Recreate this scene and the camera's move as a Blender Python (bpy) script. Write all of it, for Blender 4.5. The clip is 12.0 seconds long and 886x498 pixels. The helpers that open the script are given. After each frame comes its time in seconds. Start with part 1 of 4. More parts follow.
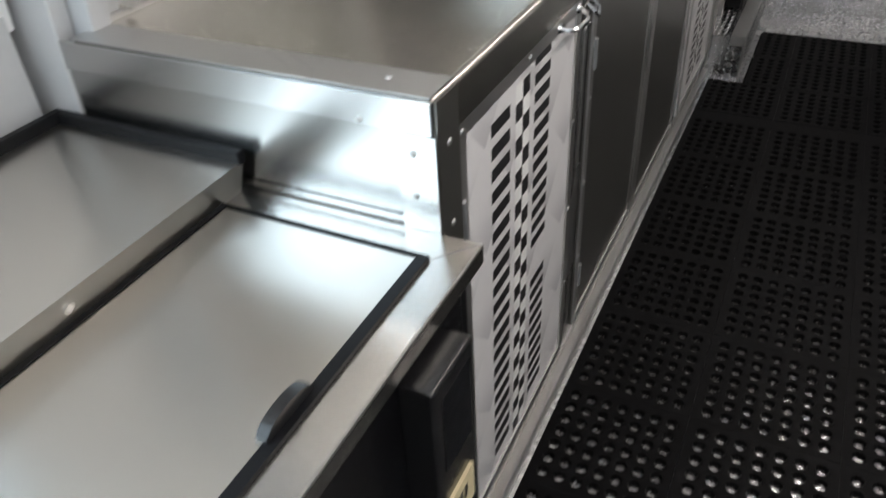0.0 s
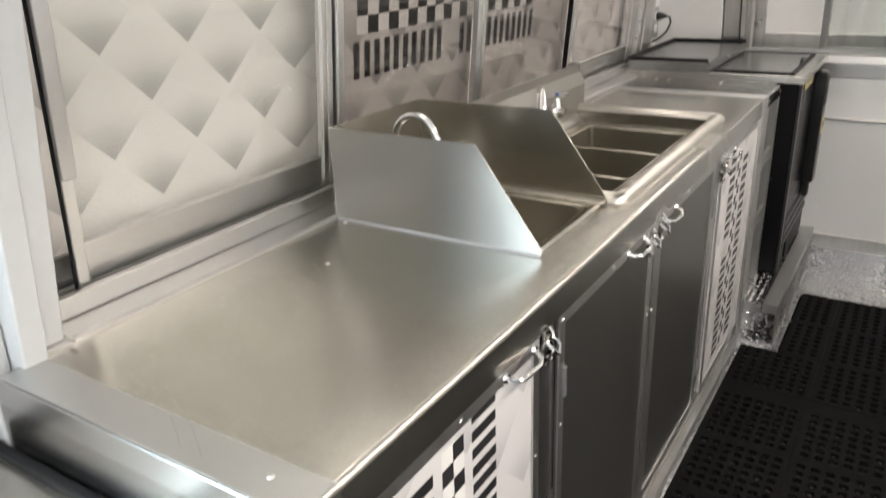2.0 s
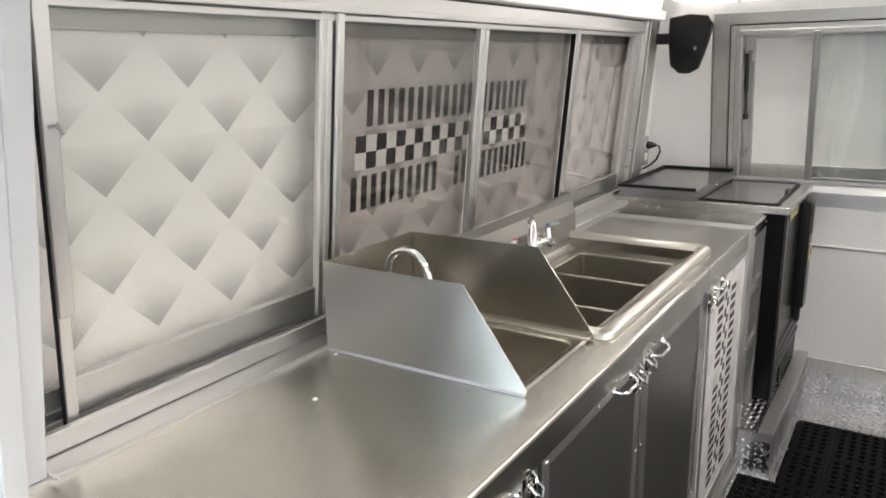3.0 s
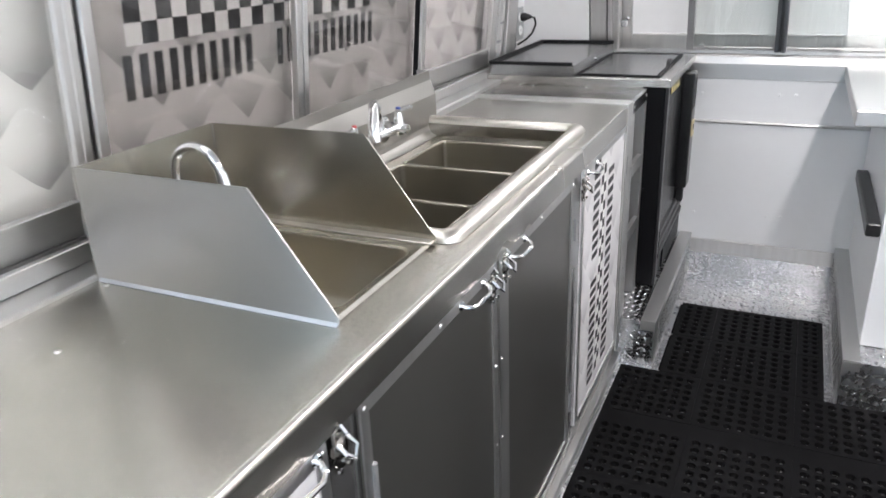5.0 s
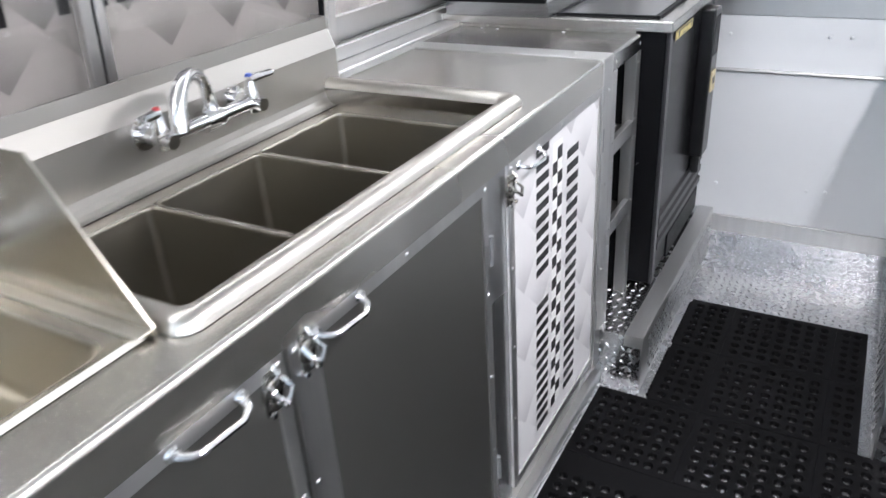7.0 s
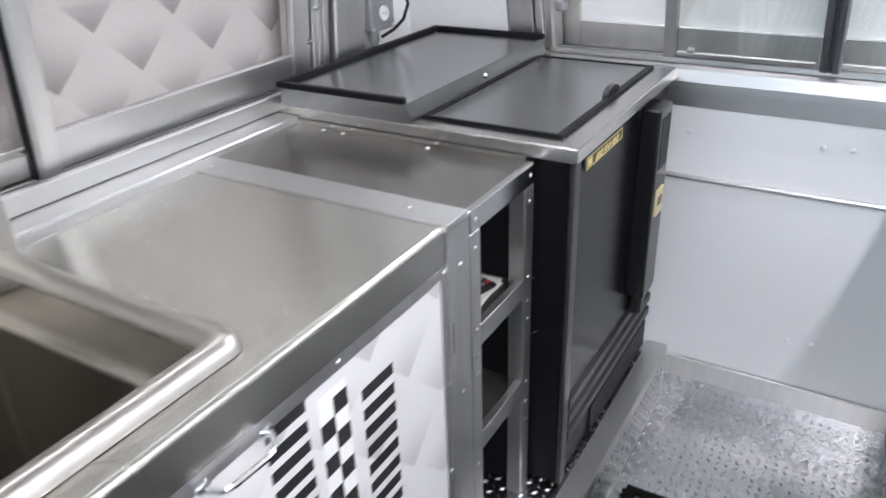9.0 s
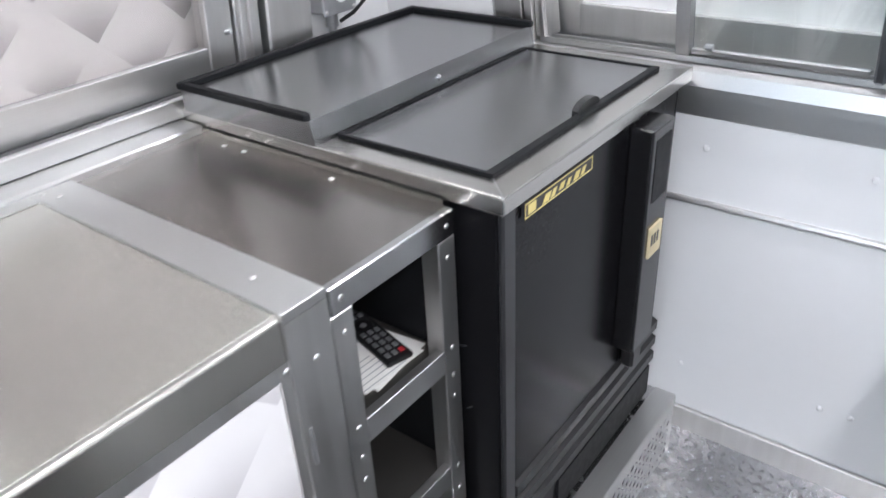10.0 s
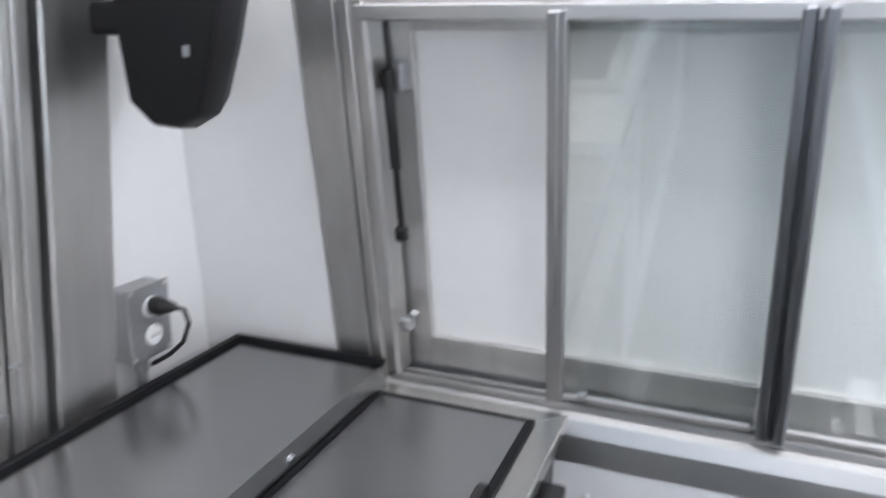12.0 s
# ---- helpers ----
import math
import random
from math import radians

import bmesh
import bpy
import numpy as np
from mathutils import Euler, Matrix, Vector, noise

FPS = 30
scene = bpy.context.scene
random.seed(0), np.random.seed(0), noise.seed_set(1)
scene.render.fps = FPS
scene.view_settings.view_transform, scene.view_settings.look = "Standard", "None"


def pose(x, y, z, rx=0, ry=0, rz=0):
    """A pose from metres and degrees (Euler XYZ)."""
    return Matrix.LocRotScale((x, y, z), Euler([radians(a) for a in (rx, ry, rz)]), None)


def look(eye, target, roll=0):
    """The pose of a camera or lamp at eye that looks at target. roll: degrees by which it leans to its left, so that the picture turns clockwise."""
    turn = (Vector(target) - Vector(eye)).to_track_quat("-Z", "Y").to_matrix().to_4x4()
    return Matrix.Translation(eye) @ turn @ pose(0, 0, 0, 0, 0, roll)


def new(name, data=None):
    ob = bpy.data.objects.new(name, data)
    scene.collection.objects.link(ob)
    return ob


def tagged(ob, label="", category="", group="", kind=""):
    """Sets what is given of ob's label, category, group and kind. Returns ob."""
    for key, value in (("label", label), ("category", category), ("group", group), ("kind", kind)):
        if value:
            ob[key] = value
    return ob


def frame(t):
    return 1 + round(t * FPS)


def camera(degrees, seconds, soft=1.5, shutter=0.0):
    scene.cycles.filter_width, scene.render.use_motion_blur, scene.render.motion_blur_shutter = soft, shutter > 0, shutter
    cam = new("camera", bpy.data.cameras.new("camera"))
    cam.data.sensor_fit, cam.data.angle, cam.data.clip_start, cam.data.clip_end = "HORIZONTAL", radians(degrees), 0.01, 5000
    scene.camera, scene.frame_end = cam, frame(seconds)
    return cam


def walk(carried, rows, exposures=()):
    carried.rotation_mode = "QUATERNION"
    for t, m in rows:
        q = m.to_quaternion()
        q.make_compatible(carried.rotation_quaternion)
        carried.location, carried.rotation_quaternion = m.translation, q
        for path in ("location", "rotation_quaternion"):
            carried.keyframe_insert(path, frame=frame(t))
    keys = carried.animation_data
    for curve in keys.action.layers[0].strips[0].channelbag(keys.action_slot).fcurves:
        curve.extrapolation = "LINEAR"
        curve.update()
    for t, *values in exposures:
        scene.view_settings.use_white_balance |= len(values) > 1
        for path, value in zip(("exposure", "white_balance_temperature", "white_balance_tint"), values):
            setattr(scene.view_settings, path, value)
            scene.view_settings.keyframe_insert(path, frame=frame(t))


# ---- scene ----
cam = camera(61.5, 12.0, shutter=0.5)
PATH = [
    (0, (0.332, -0.623, 1.243), (-0.422, 0.793, 0.049), -3.6),
    (0.5, (0.339, -0.504, 1.271), (-0.39, 0.961, 0.122), -2.8),
    (1, (0.387, -0.417, 1.296), (-0.504, 0.973, 0.168), -3.8),
    (1.5, (0.405, -0.394, 1.351), (-0.585, 1.065, 0.407), -3.4),
    (2, (0.426, -0.391, 1.405), (-0.588, 1.162, 0.655), -2.4),
    (2.5, (0.445, -0.394, 1.441), (-0.606, 1.195, 0.834), -2.4),
    (3, (0.454, -0.391, 1.471), (-0.6, 1.238, 0.987), -1.2),
    (3.5, (0.462, -0.369, 1.475), (-0.482, 1.336, 1.025), -0.3),
    (3.7, (0.469, -0.352, 1.468), (-0.414, 1.377, 0.99), -0.3),
    (5.3, (0.438, 0.031, 1.367), (-0.358, 1.684, 0.571), -2.7),
    (5.5, (0.462, 0.099, 1.36), (-0.387, 1.718, 0.549), -2.5),
    (6, (0.532, 0.248, 1.348), (-0.371, 1.82, 0.503), -1.6),
    (6.5, (0.522, 0.397, 1.332), (-0.388, 1.941, 0.444), -2.6),
    (6.7, (0.507, 0.47, 1.321), (-0.391, 2.011, 0.415), -3.8),
    (8.3, (0.562, 1.111, 1.365), (-0.398, 2.584, 0.413), -2.2),
    (8.5, (0.552, 1.192, 1.367), (-0.392, 2.684, 0.426), -2.0),
    (9, (0.489, 1.398, 1.363), (-0.441, 2.911, 0.443), -2.2),
    (9.5, (0.493, 1.621, 1.353), (-0.509, 3.055, 0.383), -3.4),
    (10, (0.531, 1.815, 1.351), (-0.551, 3.16, 0.339), -3.2),
    (10.5, (0.527, 1.896, 1.361), (-0.591, 3.246, 0.398), -3.5),
    (11, (0.459, 1.937, 1.396), (-0.62, 3.387, 0.538), -2.6),
    (11.5, (0.365, 1.985, 1.45), (-0.627, 3.587, 0.778), -1.0),
    (12, (0.28, 2.002, 1.512), (-0.41, 3.809, 1.002), 0.9),
]
EXPOSURES = [(0.0, -1.36, 7150, 10), (1.0, -1.26, 7250, 10), (2.0, -0.58, 7600, 10), (3.0, -0.52, 7350, 10), (3.7, -0.47, 7000, 10), (5.3, -0.06, 6550, 10), (6.5, 0.09, 6350, 10), (8.5, -0.08, 6250, 10), (9.5, -0.03, 6250, 10), (10.5, 0.24, 6250, 10), (11.5, 0.08, 6250, 10), (12.0, -0.35, 6250, 10)]
walk(cam, [(t, look(eye, target, roll)) for t, eye, target, roll in PATH], EXPOSURES)


# ---- world, daylight and lamps ----
world = bpy.data.worlds.new("world")
scene.world = world
world.use_nodes = True
wn = world.node_tree
sky = wn.nodes.new("ShaderNodeTexSky")
sky.sky_type, sky.sun_disc = "NISHITA", False
sky.sun_elevation, sky.sun_rotation = radians(48), radians(200)
wn.links.new(sky.outputs["Color"], wn.nodes["Background"].inputs["Color"])
wn.nodes["Background"].inputs["Strength"].default_value = 0.10


def area_lamp(name, eye, target, sx, sy, watts, colour):
    data = bpy.data.lights.new(name, "AREA")
    data.shape, data.size, data.size_y, data.energy, data.color = "RECTANGLE", sx, sy, watts, colour
    ob = new(name, data)
    ob.matrix_world = look(eye, target)
    return ob


COOL, WARM, DAY = (0.98, 0.96, 1.0), (1.0, 0.955, 0.97), (0.60, 0.80, 1.0)
# the ribbon lamps along the ceiling edges, the long ceiling lamp over the aisle, and the open side window
area_lamp("led_lamp_left", (-0.435, 0.70, 1.690), (-0.2, 0.7001, 0.9), 0.03, 4.4, 11, COOL)
area_lamp("led_lamp_far", (0.52, 2.945, 1.685), (0.52, 2.50, 0.9), 1.6, 0.03, 9.5, COOL)
area_lamp("ceiling_lamp", (0.82, 0.225, 1.705), (0.82, 0.2251, 0.0), 0.05, 4.25, 64, WARM)
area_lamp("window_daylight", (-0.64, -0.93, 1.26), (0.4, -0.73, 0.9), 0.90, 0.58, 46, DAY)

# ---- materials ----


def surface(name, colour, rough, metal=0.0, grain=(40, 40, 40), vary=0.10, rough_vary=0.08, bump=0.05, stain=3.0, coat=0.0, brushed=None, spec=0.5, wave=0.0):
    """A node material: fine grain, broad stains, uneven gloss, a little relief and the slow waves of thin sheet."""
    m = bpy.data.materials.new(name)
    m.use_nodes = True
    nt = m.node_tree
    b = nt.nodes["Principled BSDF"]
    b.inputs["Metallic"].default_value = metal
    b.inputs["Coat Weight"].default_value = coat
    b.inputs["Specular IOR Level"].default_value = spec
    if brushed:
        b.inputs["Anisotropic"].default_value = brushed[1]
        way = nt.nodes.new("ShaderNodeCombineXYZ")
        for k in range(3):
            way.inputs[k].default_value = brushed[0][k]
        nt.links.new(way.outputs[0], b.inputs["Tangent"])
    geo = nt.nodes.new("ShaderNodeNewGeometry")
    mp = nt.nodes.new("ShaderNodeMapping")
    mp.inputs["Scale"].default_value = grain
    nt.links.new(geo.outputs["Position"], mp.inputs["Vector"])
    fine = nt.nodes.new("ShaderNodeTexNoise")
    fine.inputs["Scale"].default_value, fine.inputs["Detail"].default_value = 1.0, 4
    nt.links.new(mp.outputs["Vector"], fine.inputs["Vector"])
    broad = nt.nodes.new("ShaderNodeTexNoise")
    broad.inputs["Scale"].default_value, broad.inputs["Detail"].default_value = stain, 3
    nt.links.new(geo.outputs["Position"], broad.inputs["Vector"])
    both = nt.nodes.new("ShaderNodeMath")
    both.operation = "ADD"
    nt.links.new(fine.outputs["Fac"], both.inputs[0])
    nt.links.new(broad.outputs["Fac"], both.inputs[1])
    ramp = nt.nodes.new("ShaderNodeMapRange")
    ramp.inputs["From Min"].default_value, ramp.inputs["From Max"].default_value = 0.6, 1.4
    ramp.inputs["To Min"].default_value, ramp.inputs["To Max"].default_value = 1 - vary, 1 + vary
    nt.links.new(both.outputs[0], ramp.inputs["Value"])
    tint = nt.nodes.new("ShaderNodeVectorMath")
    tint.operation = "SCALE"
    tint.inputs[0].default_value = colour
    nt.links.new(ramp.outputs[0], tint.inputs["Scale"])
    nt.links.new(tint.outputs[0], b.inputs["Base Color"])
    gloss = nt.nodes.new("ShaderNodeMapRange")
    gloss.inputs["From Min"].default_value, gloss.inputs["From Max"].default_value = 0.6, 1.4
    gloss.inputs["To Min"].default_value, gloss.inputs["To Max"].default_value = max(0.02, rough - rough_vary), rough + rough_vary
    nt.links.new(both.outputs[0], gloss.inputs["Value"])
    nt.links.new(gloss.outputs[0], b.inputs["Roughness"])
    if bump:
        bp = nt.nodes.new("ShaderNodeBump")
        bp.inputs["Strength"].default_value, bp.inputs["Distance"].default_value = bump, 0.002
        nt.links.new(fine.outputs["Fac"], bp.inputs["Height"])
        nt.links.new(bp.outputs["Normal"], b.inputs["Normal"])
    if wave:
        slow = nt.nodes.new("ShaderNodeTexNoise")
        slow.inputs["Scale"].default_value, slow.inputs["Detail"].default_value = 4.5, 1
        nt.links.new(geo.outputs["Position"], slow.inputs["Vector"])
        wv = nt.nodes.new("ShaderNodeBump")
        wv.inputs["Strength"].default_value, wv.inputs["Distance"].default_value = wave, 0.02
        nt.links.new(slow.outputs["Fac"], wv.inputs["Height"])
        if bump:
            nt.links.new(bp.outputs["Normal"], wv.inputs["Normal"])
        nt.links.new(wv.outputs["Normal"], b.inputs["Normal"])
    return m


STEEL = surface("brushed_steel", (0.56, 0.545, 0.505), 0.26, 1.0, (2, 2, 2), 0.02, 0.02, 0.0, 1.0, brushed=((1, 0.03, 1), 0.5), wave=0.12)
RIM_STEEL = surface("rolled_rim_steel", (0.61, 0.585, 0.54), 0.32, 1.0, (2, 2, 2), 0.02, 0.02, 0.0, 1.0, brushed=((0.03, 1, 0.03), 0.3))
STEEL_SIDE = surface("brushed_steel_upright", (0.55, 0.55, 0.55), 0.27, 1.0, (2, 2, 2), 0.015, 0.008, 0.0, 1.0, brushed=((0.03, 0.04, 1), 0.75), wave=0.15)
# darker copy of the upright steel, toned down for the daylight glare
END_STEEL = surface("toned_end_steel", (0.43, 0.43, 0.43), 0.25, 1.0, (2, 2, 2), 0.015, 0.008, 0.0, 1.0, brushed=((0.03, 0.04, 1), 0.75), wave=0.15)
SINK = surface("satin_sink_steel", (0.56, 0.535, 0.48), 0.25, 1.0, (20, 20, 20), 0.02, 0.02, 0.0)
COOLER_TOP = surface("cooler_top_steel", (0.54, 0.525, 0.50), 0.26, 1.0, (2, 2, 2), 0.02, 0.01, 0.0, 1.0, brushed=((1, 0.03, 1), 0.5), wave=0.12)
# far lids: same steel as the near ones, toned darker for dimmer reflections
LID = surface("dim_lid_steel", (0.33, 0.33, 0.335), 0.25, 1.0, (2, 2, 2), 0.015, 0.008, 0.0, 1.0, brushed=((1, 0.03, 1), 0.4), wave=0.12)
# cubby top steel; the dark it mirrors is put into its colour
SHELF_TOP = surface("dim_shelf_steel", (0.28, 0.26, 0.245), 0.24, 1.0, (2, 2, 2), 0.02, 0.01, 0.0, 1.0, brushed=((1, 0.03, 1), 0.3), wave=0.25)
# sink steel toned darker for the bowls; their inner shade is in the colour
BOWL = surface("shaded_bowl_steel", (0.47, 0.445, 0.385), 0.31, 1.0, (20, 20, 20), 0.02, 0.02, 0.0, brushed=((0.03, 0.04, 1), 0.55))
# backsplash toned below the sink steel, its dim reflections set in the colour
SPLASH = surface("dim_backsplash_steel", (0.34, 0.33, 0.31), 0.42, 1.0, (2, 2, 2), 0.015, 0.008, 0.0, 1.0, brushed=((0.03, 0.04, 1), 0.2), wave=0.15)
# outer guard panel: the guard's steel with its duller light in the colour
GUARD = surface("shaded_guard_steel", (0.43, 0.425, 0.415), 0.29, 1.0, (2, 2, 2), 0.015, 0.008, 0.0, 1.0, brushed=((0.03, 0.04, 1), 0.6), wave=0.2)
# near lids: that lid steel toned lighter, their glare in the colour
NEAR_LID = surface("lit_lid_steel", (0.60, 0.575, 0.535), 0.29, 1.0, (2, 2, 2), 0.015, 0.008, 0.0, 1.0, brushed=((1, 0.03, 1), 0.2), wave=0.1)
CHROME = surface("chrome", (0.82, 0.82, 0.83), 0.07, 1.0, (30, 30, 30), 0.03, 0.03, 0.0)
ALU = surface("mill_aluminium", (0.64, 0.635, 0.625), 0.40, 1.0, (45, 45, 2.0), 0.11, 0.07, 0.0, 5.0)
ALU_LONG = surface("extruded_aluminium", (0.58, 0.58, 0.575), 0.40, 1.0, (400, 4, 400), 0.04, 0.04, 0.0)
TREAD = surface("tread_plate_aluminium", (0.57, 0.57, 0.58), 0.27, 1.0, (50, 50, 50), 0.03, 0.02, 0.0)
# door steel toned dark; the dark aisle it mirrors is in its colour
DOOR = surface("toned_steel_door_sheet", (0.245, 0.239, 0.224), 0.33, 0.9, (500, 500, 6), 0.03, 0.035, 0.0, 4.0)
BLACK = surface("black_enamel", (0.006, 0.006, 0.007), 0.30, 0.0, (200, 200, 200), 0.2, 0.03, 0.02, spec=0.16)
PANEL = surface("black_panel_enamel", (0.006, 0.006, 0.007), 0.26, 0.0, (200, 200, 200), 0.2, 0.03, 0.02, spec=0.19)
CORNER = surface("grey_corner_moulding", (0.07, 0.07, 0.074), 0.32, 0.7, (90, 90, 6), 0.08, 0.04, 0.0)
CATCHER = surface("satin_catcher_plastic", (0.010, 0.010, 0.011), 0.24, 0.0, (90, 90, 90), 0.2, 0.04, 0.02, spec=0.7)
PLASTIC = surface("black_plastic", (0.010, 0.010, 0.011), 0.36, 0.0, (90, 90, 90), 0.2, 0.05, 0.02, spec=0.5)
RUBBER = surface("black_rubber", (0.005, 0.005, 0.0055), 0.48, 0.0, (70, 70, 70), 0.25, 0.10, 0.20, spec=0.05)
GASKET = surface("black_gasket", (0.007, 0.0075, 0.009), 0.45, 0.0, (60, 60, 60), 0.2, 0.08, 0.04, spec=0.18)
WHITE = surface("white_wall_paint", (0.84, 0.845, 0.845), 0.34, 0.0, (30, 30, 30), 0.02, 0.05, 0.03, 2.0)
GREYWALL = surface("pale_grey_wall_sheet", (0.77, 0.785, 0.80), 0.30, 0.0, (30, 30, 30), 0.012, 0.02, 0.01, 2.0)
CEIL = surface("white_ceiling", (0.80, 0.80, 0.79), 0.5, 0.0, (20, 20, 20), 0.02, 0.05, 0.02, 2.0)
INK = surface("printed_black_ink", (0.022, 0.022, 0.024), 0.40, 0.0, (60, 60, 60), 0.15, 0.05, 0.0)
PAPER = surface("white_paper", (0.80, 0.80, 0.78), 0.6, 0.0, (60, 60, 60), 0.03, 0.05, 0.02)
YELLOW = surface("yellow_badge_print", (0.62, 0.52, 0.20), 0.4, 0.0, (60, 60, 60), 0.08, 0.05, 0.0)
AGED_SHADED = surface("aged_and_shaded_steel", (0.42, 0.40, 0.37), 0.18, 1.0, (90, 90, 90), 0.10, 0.06, 0.0)
SATIN_BLACK = surface("satin_black_casing", (0.008, 0.008, 0.009), 0.50, 0.0, (90, 90, 90), 0.2, 0.06, 0.03, spec=0.22)
CREAM = surface("cream_sticker_print", (0.66, 0.57, 0.36), 0.5, 0.0, (60, 60, 60), 0.08, 0.05, 0.0)
RED = surface("red_plastic", (0.45, 0.03, 0.04), 0.4)
BLUE = surface("blue_plastic", (0.03, 0.08, 0.40), 0.4)
GALV = surface("cast_grey_box", (0.42, 0.43, 0.44), 0.42, 0.8, (60, 60, 60), 0.12, 0.08, 0.08)
SEALANT = surface("pale_sealant", (0.62, 0.60, 0.56), 0.45, 0.0, (80, 80, 80), 0.08, 0.08, 0.2)
SEAL = surface("pale_silicone_seal", (0.36, 0.375, 0.40), 0.35, 0.0, (80, 80, 80), 0.08, 0.08, 0.15)


def glass(name, colour, rough=0.01, ior=1.45):
    m = bpy.data.materials.new(name)
    m.use_nodes = True
    b = m.node_tree.nodes["Principled BSDF"]
    b.inputs["Base Color"].default_value = (*colour, 1)
    b.inputs["Transmission Weight"].default_value = 1.0
    b.inputs["Roughness"].default_value, b.inputs["IOR"].default_value = rough, ior
    return m


CLEAR = glass("window_glass", (0.95, 0.98, 0.97))
GREEN = glass("green_tinted_window_glass", (0.72, 0.755, 0.745), ior=1.75)
PALE = glass("pale_grey_window_glass", (0.82, 0.81, 0.81))
TINT = glass("tinted_window_glass", (0.57, 0.56, 0.555))


def glow(name, colour, strength):
    m = bpy.data.materials.new(name)
    m.use_nodes = True
    b = m.node_tree.nodes["Principled BSDF"]
    b.inputs["Emission Color"].default_value = (*colour, 1)
    b.inputs["Emission Strength"].default_value = strength
    return m


LED = glow("led_ribbon", (0.97, 0.975, 1.0), 4.0)
LED_SIDE = glow("led_ribbon_side", (0.98, 0.98, 1.0), 20.0)
LED_PANEL = glow("lamp_diffuser", (1.0, 0.98, 0.97), 3.0)


def quilt(name, light, dark, rough):
    """A printed sheet: a tufted diamond pattern, each diamond darkening to its lower tip."""
    m = bpy.data.materials.new(name)
    m.use_nodes = True
    nt = m.node_tree
    b = nt.nodes["Principled BSDF"]
    b.inputs["Roughness"].default_value = rough
    geo = nt.nodes.new("ShaderNodeNewGeometry")
    sep = nt.nodes.new("ShaderNodeSeparateXYZ")
    nt.links.new(geo.outputs["Position"], sep.inputs[0])

    def math_node(op, a, bb=None, c=None):
        n = nt.nodes.new("ShaderNodeMath")
        n.operation = op
        for i, v in enumerate((a, bb, c)):
            if v is None:
                continue
            if isinstance(v, (int, float)):
                n.inputs[i].default_value = v
            else:
                nt.links.new(v, n.inputs[i])
        return n.outputs[0]

    step = nt.nodes.new("ShaderNodeMapRange")
    step.inputs["From Min"].default_value, step.inputs["From Max"].default_value = 0.71, 0.80
    step.inputs["To Min"].default_value, step.inputs["To Max"].default_value = 0.0, 0.15
    nt.links.new(sep.outputs["Y"], step.inputs["Value"])
    a = math_node("SUBTRACT", math_node("MULTIPLY", math_node("SUBTRACT", sep.outputs["Y"], 0.389), 1 / 0.168), step.outputs[0])
    drop = math_node("MULTIPLY", math_node("MAXIMUM", math_node("SUBTRACT", sep.outputs["Y"], 0.55), 0.0), 0.0152)
    c = math_node("MULTIPLY", math_node("SUBTRACT", math_node("SUBTRACT", sep.outputs["Z"], 1.026), drop), 1 / 0.165)
    u = math_node("FRACT", math_node("ADD", math_node("ADD", a, c), 20.0))
    v = math_node("FRACT", math_node("ADD", math_node("SUBTRACT", c, a), 20.0))
    rise = math_node("MULTIPLY", math_node("ADD", u, v), 0.5)
    side = math_node("MULTIPLY", math_node("ABSOLUTE", math_node("SUBTRACT", u, v)), 0.12)
    ramp = nt.nodes.new("ShaderNodeMapRange")
    ramp.interpolation_type = "SMOOTHERSTEP"
    ramp.inputs["From Min"].default_value, ramp.inputs["From Max"].default_value = -0.08, 0.66
    nt.links.new(math_node("ADD", rise, side), ramp.inputs["Value"])
    broad = nt.nodes.new("ShaderNodeTexNoise")
    broad.inputs["Scale"].default_value = 9.0
    nt.links.new(geo.outputs["Position"], broad.inputs["Vector"])
    fac = math_node("ADD", ramp.outputs[0], math_node("MULTIPLY", math_node("SUBTRACT", broad.outputs["Fac"], 0.5), 0.12))
    mix = nt.nodes.new("ShaderNodeMix")
    mix.data_type = "RGBA"
    mix.inputs["A"].default_value, mix.inputs["B"].default_value = (*dark, 1), (*light, 1)
    nt.links.new(fac, mix.inputs["Factor"])
    nt.links.new(mix.outputs["Result"], b.inputs["Base Color"])
    return m


QUILT = quilt("quilted_print", (0.56, 0.545, 0.53), (0.27, 0.262, 0.258), 0.42)
QUILT_DOOR = quilt("quilted_print_on_door", (0.70, 0.69, 0.69), (0.50, 0.49, 0.50), 0.30)

# ---- mesh helpers ----
ORIGIN = {}


def thing(name, at, label="", category="", group="", kind=""):
    ob = new(name)
    ob.empty_display_size = 0.05
    ob.location = at
    ORIGIN[ob.name] = Vector(at)
    return tagged(ob, label, category, group, kind)


def part(name, bm, material, parent=None, label="", smooth=False, at=None):
    """One mesh object from a bmesh in world places, under a thing or a part."""
    base = ORIGIN[parent.name] if parent is not None else Vector((0, 0, 0))
    own = Vector(at) if at is not None else base
    bmesh.ops.translate(bm, verts=bm.verts, vec=-own)
    bmesh.ops.recalc_face_normals(bm, faces=bm.faces)
    me = bpy.data.meshes.new(name)
    bm.to_mesh(me)
    bm.free()
    me.materials.append(material)
    if smooth:
        for p in me.polygons:
            p.use_smooth = True
        me.set_sharp_from_angle(angle=radians(40))
    ob = new(name, me)
    if smooth:
        ob.modifiers.new("even_normals", "WEIGHTED_NORMAL").keep_sharp = True
    ob.parent = parent
    ob.location = own - base
    ORIGIN[ob.name] = own
    return tagged(ob, label)


def again(name, mesh, parent, at, turn=None):
    """Another object on a mesh that is there already."""
    ob = new(name, mesh)
    ob.parent = parent
    ob.location = Vector(at) - ORIGIN[parent.name]
    if turn is not None:
        ob.rotation_euler = turn
    ORIGIN[ob.name] = Vector(at)
    return ob


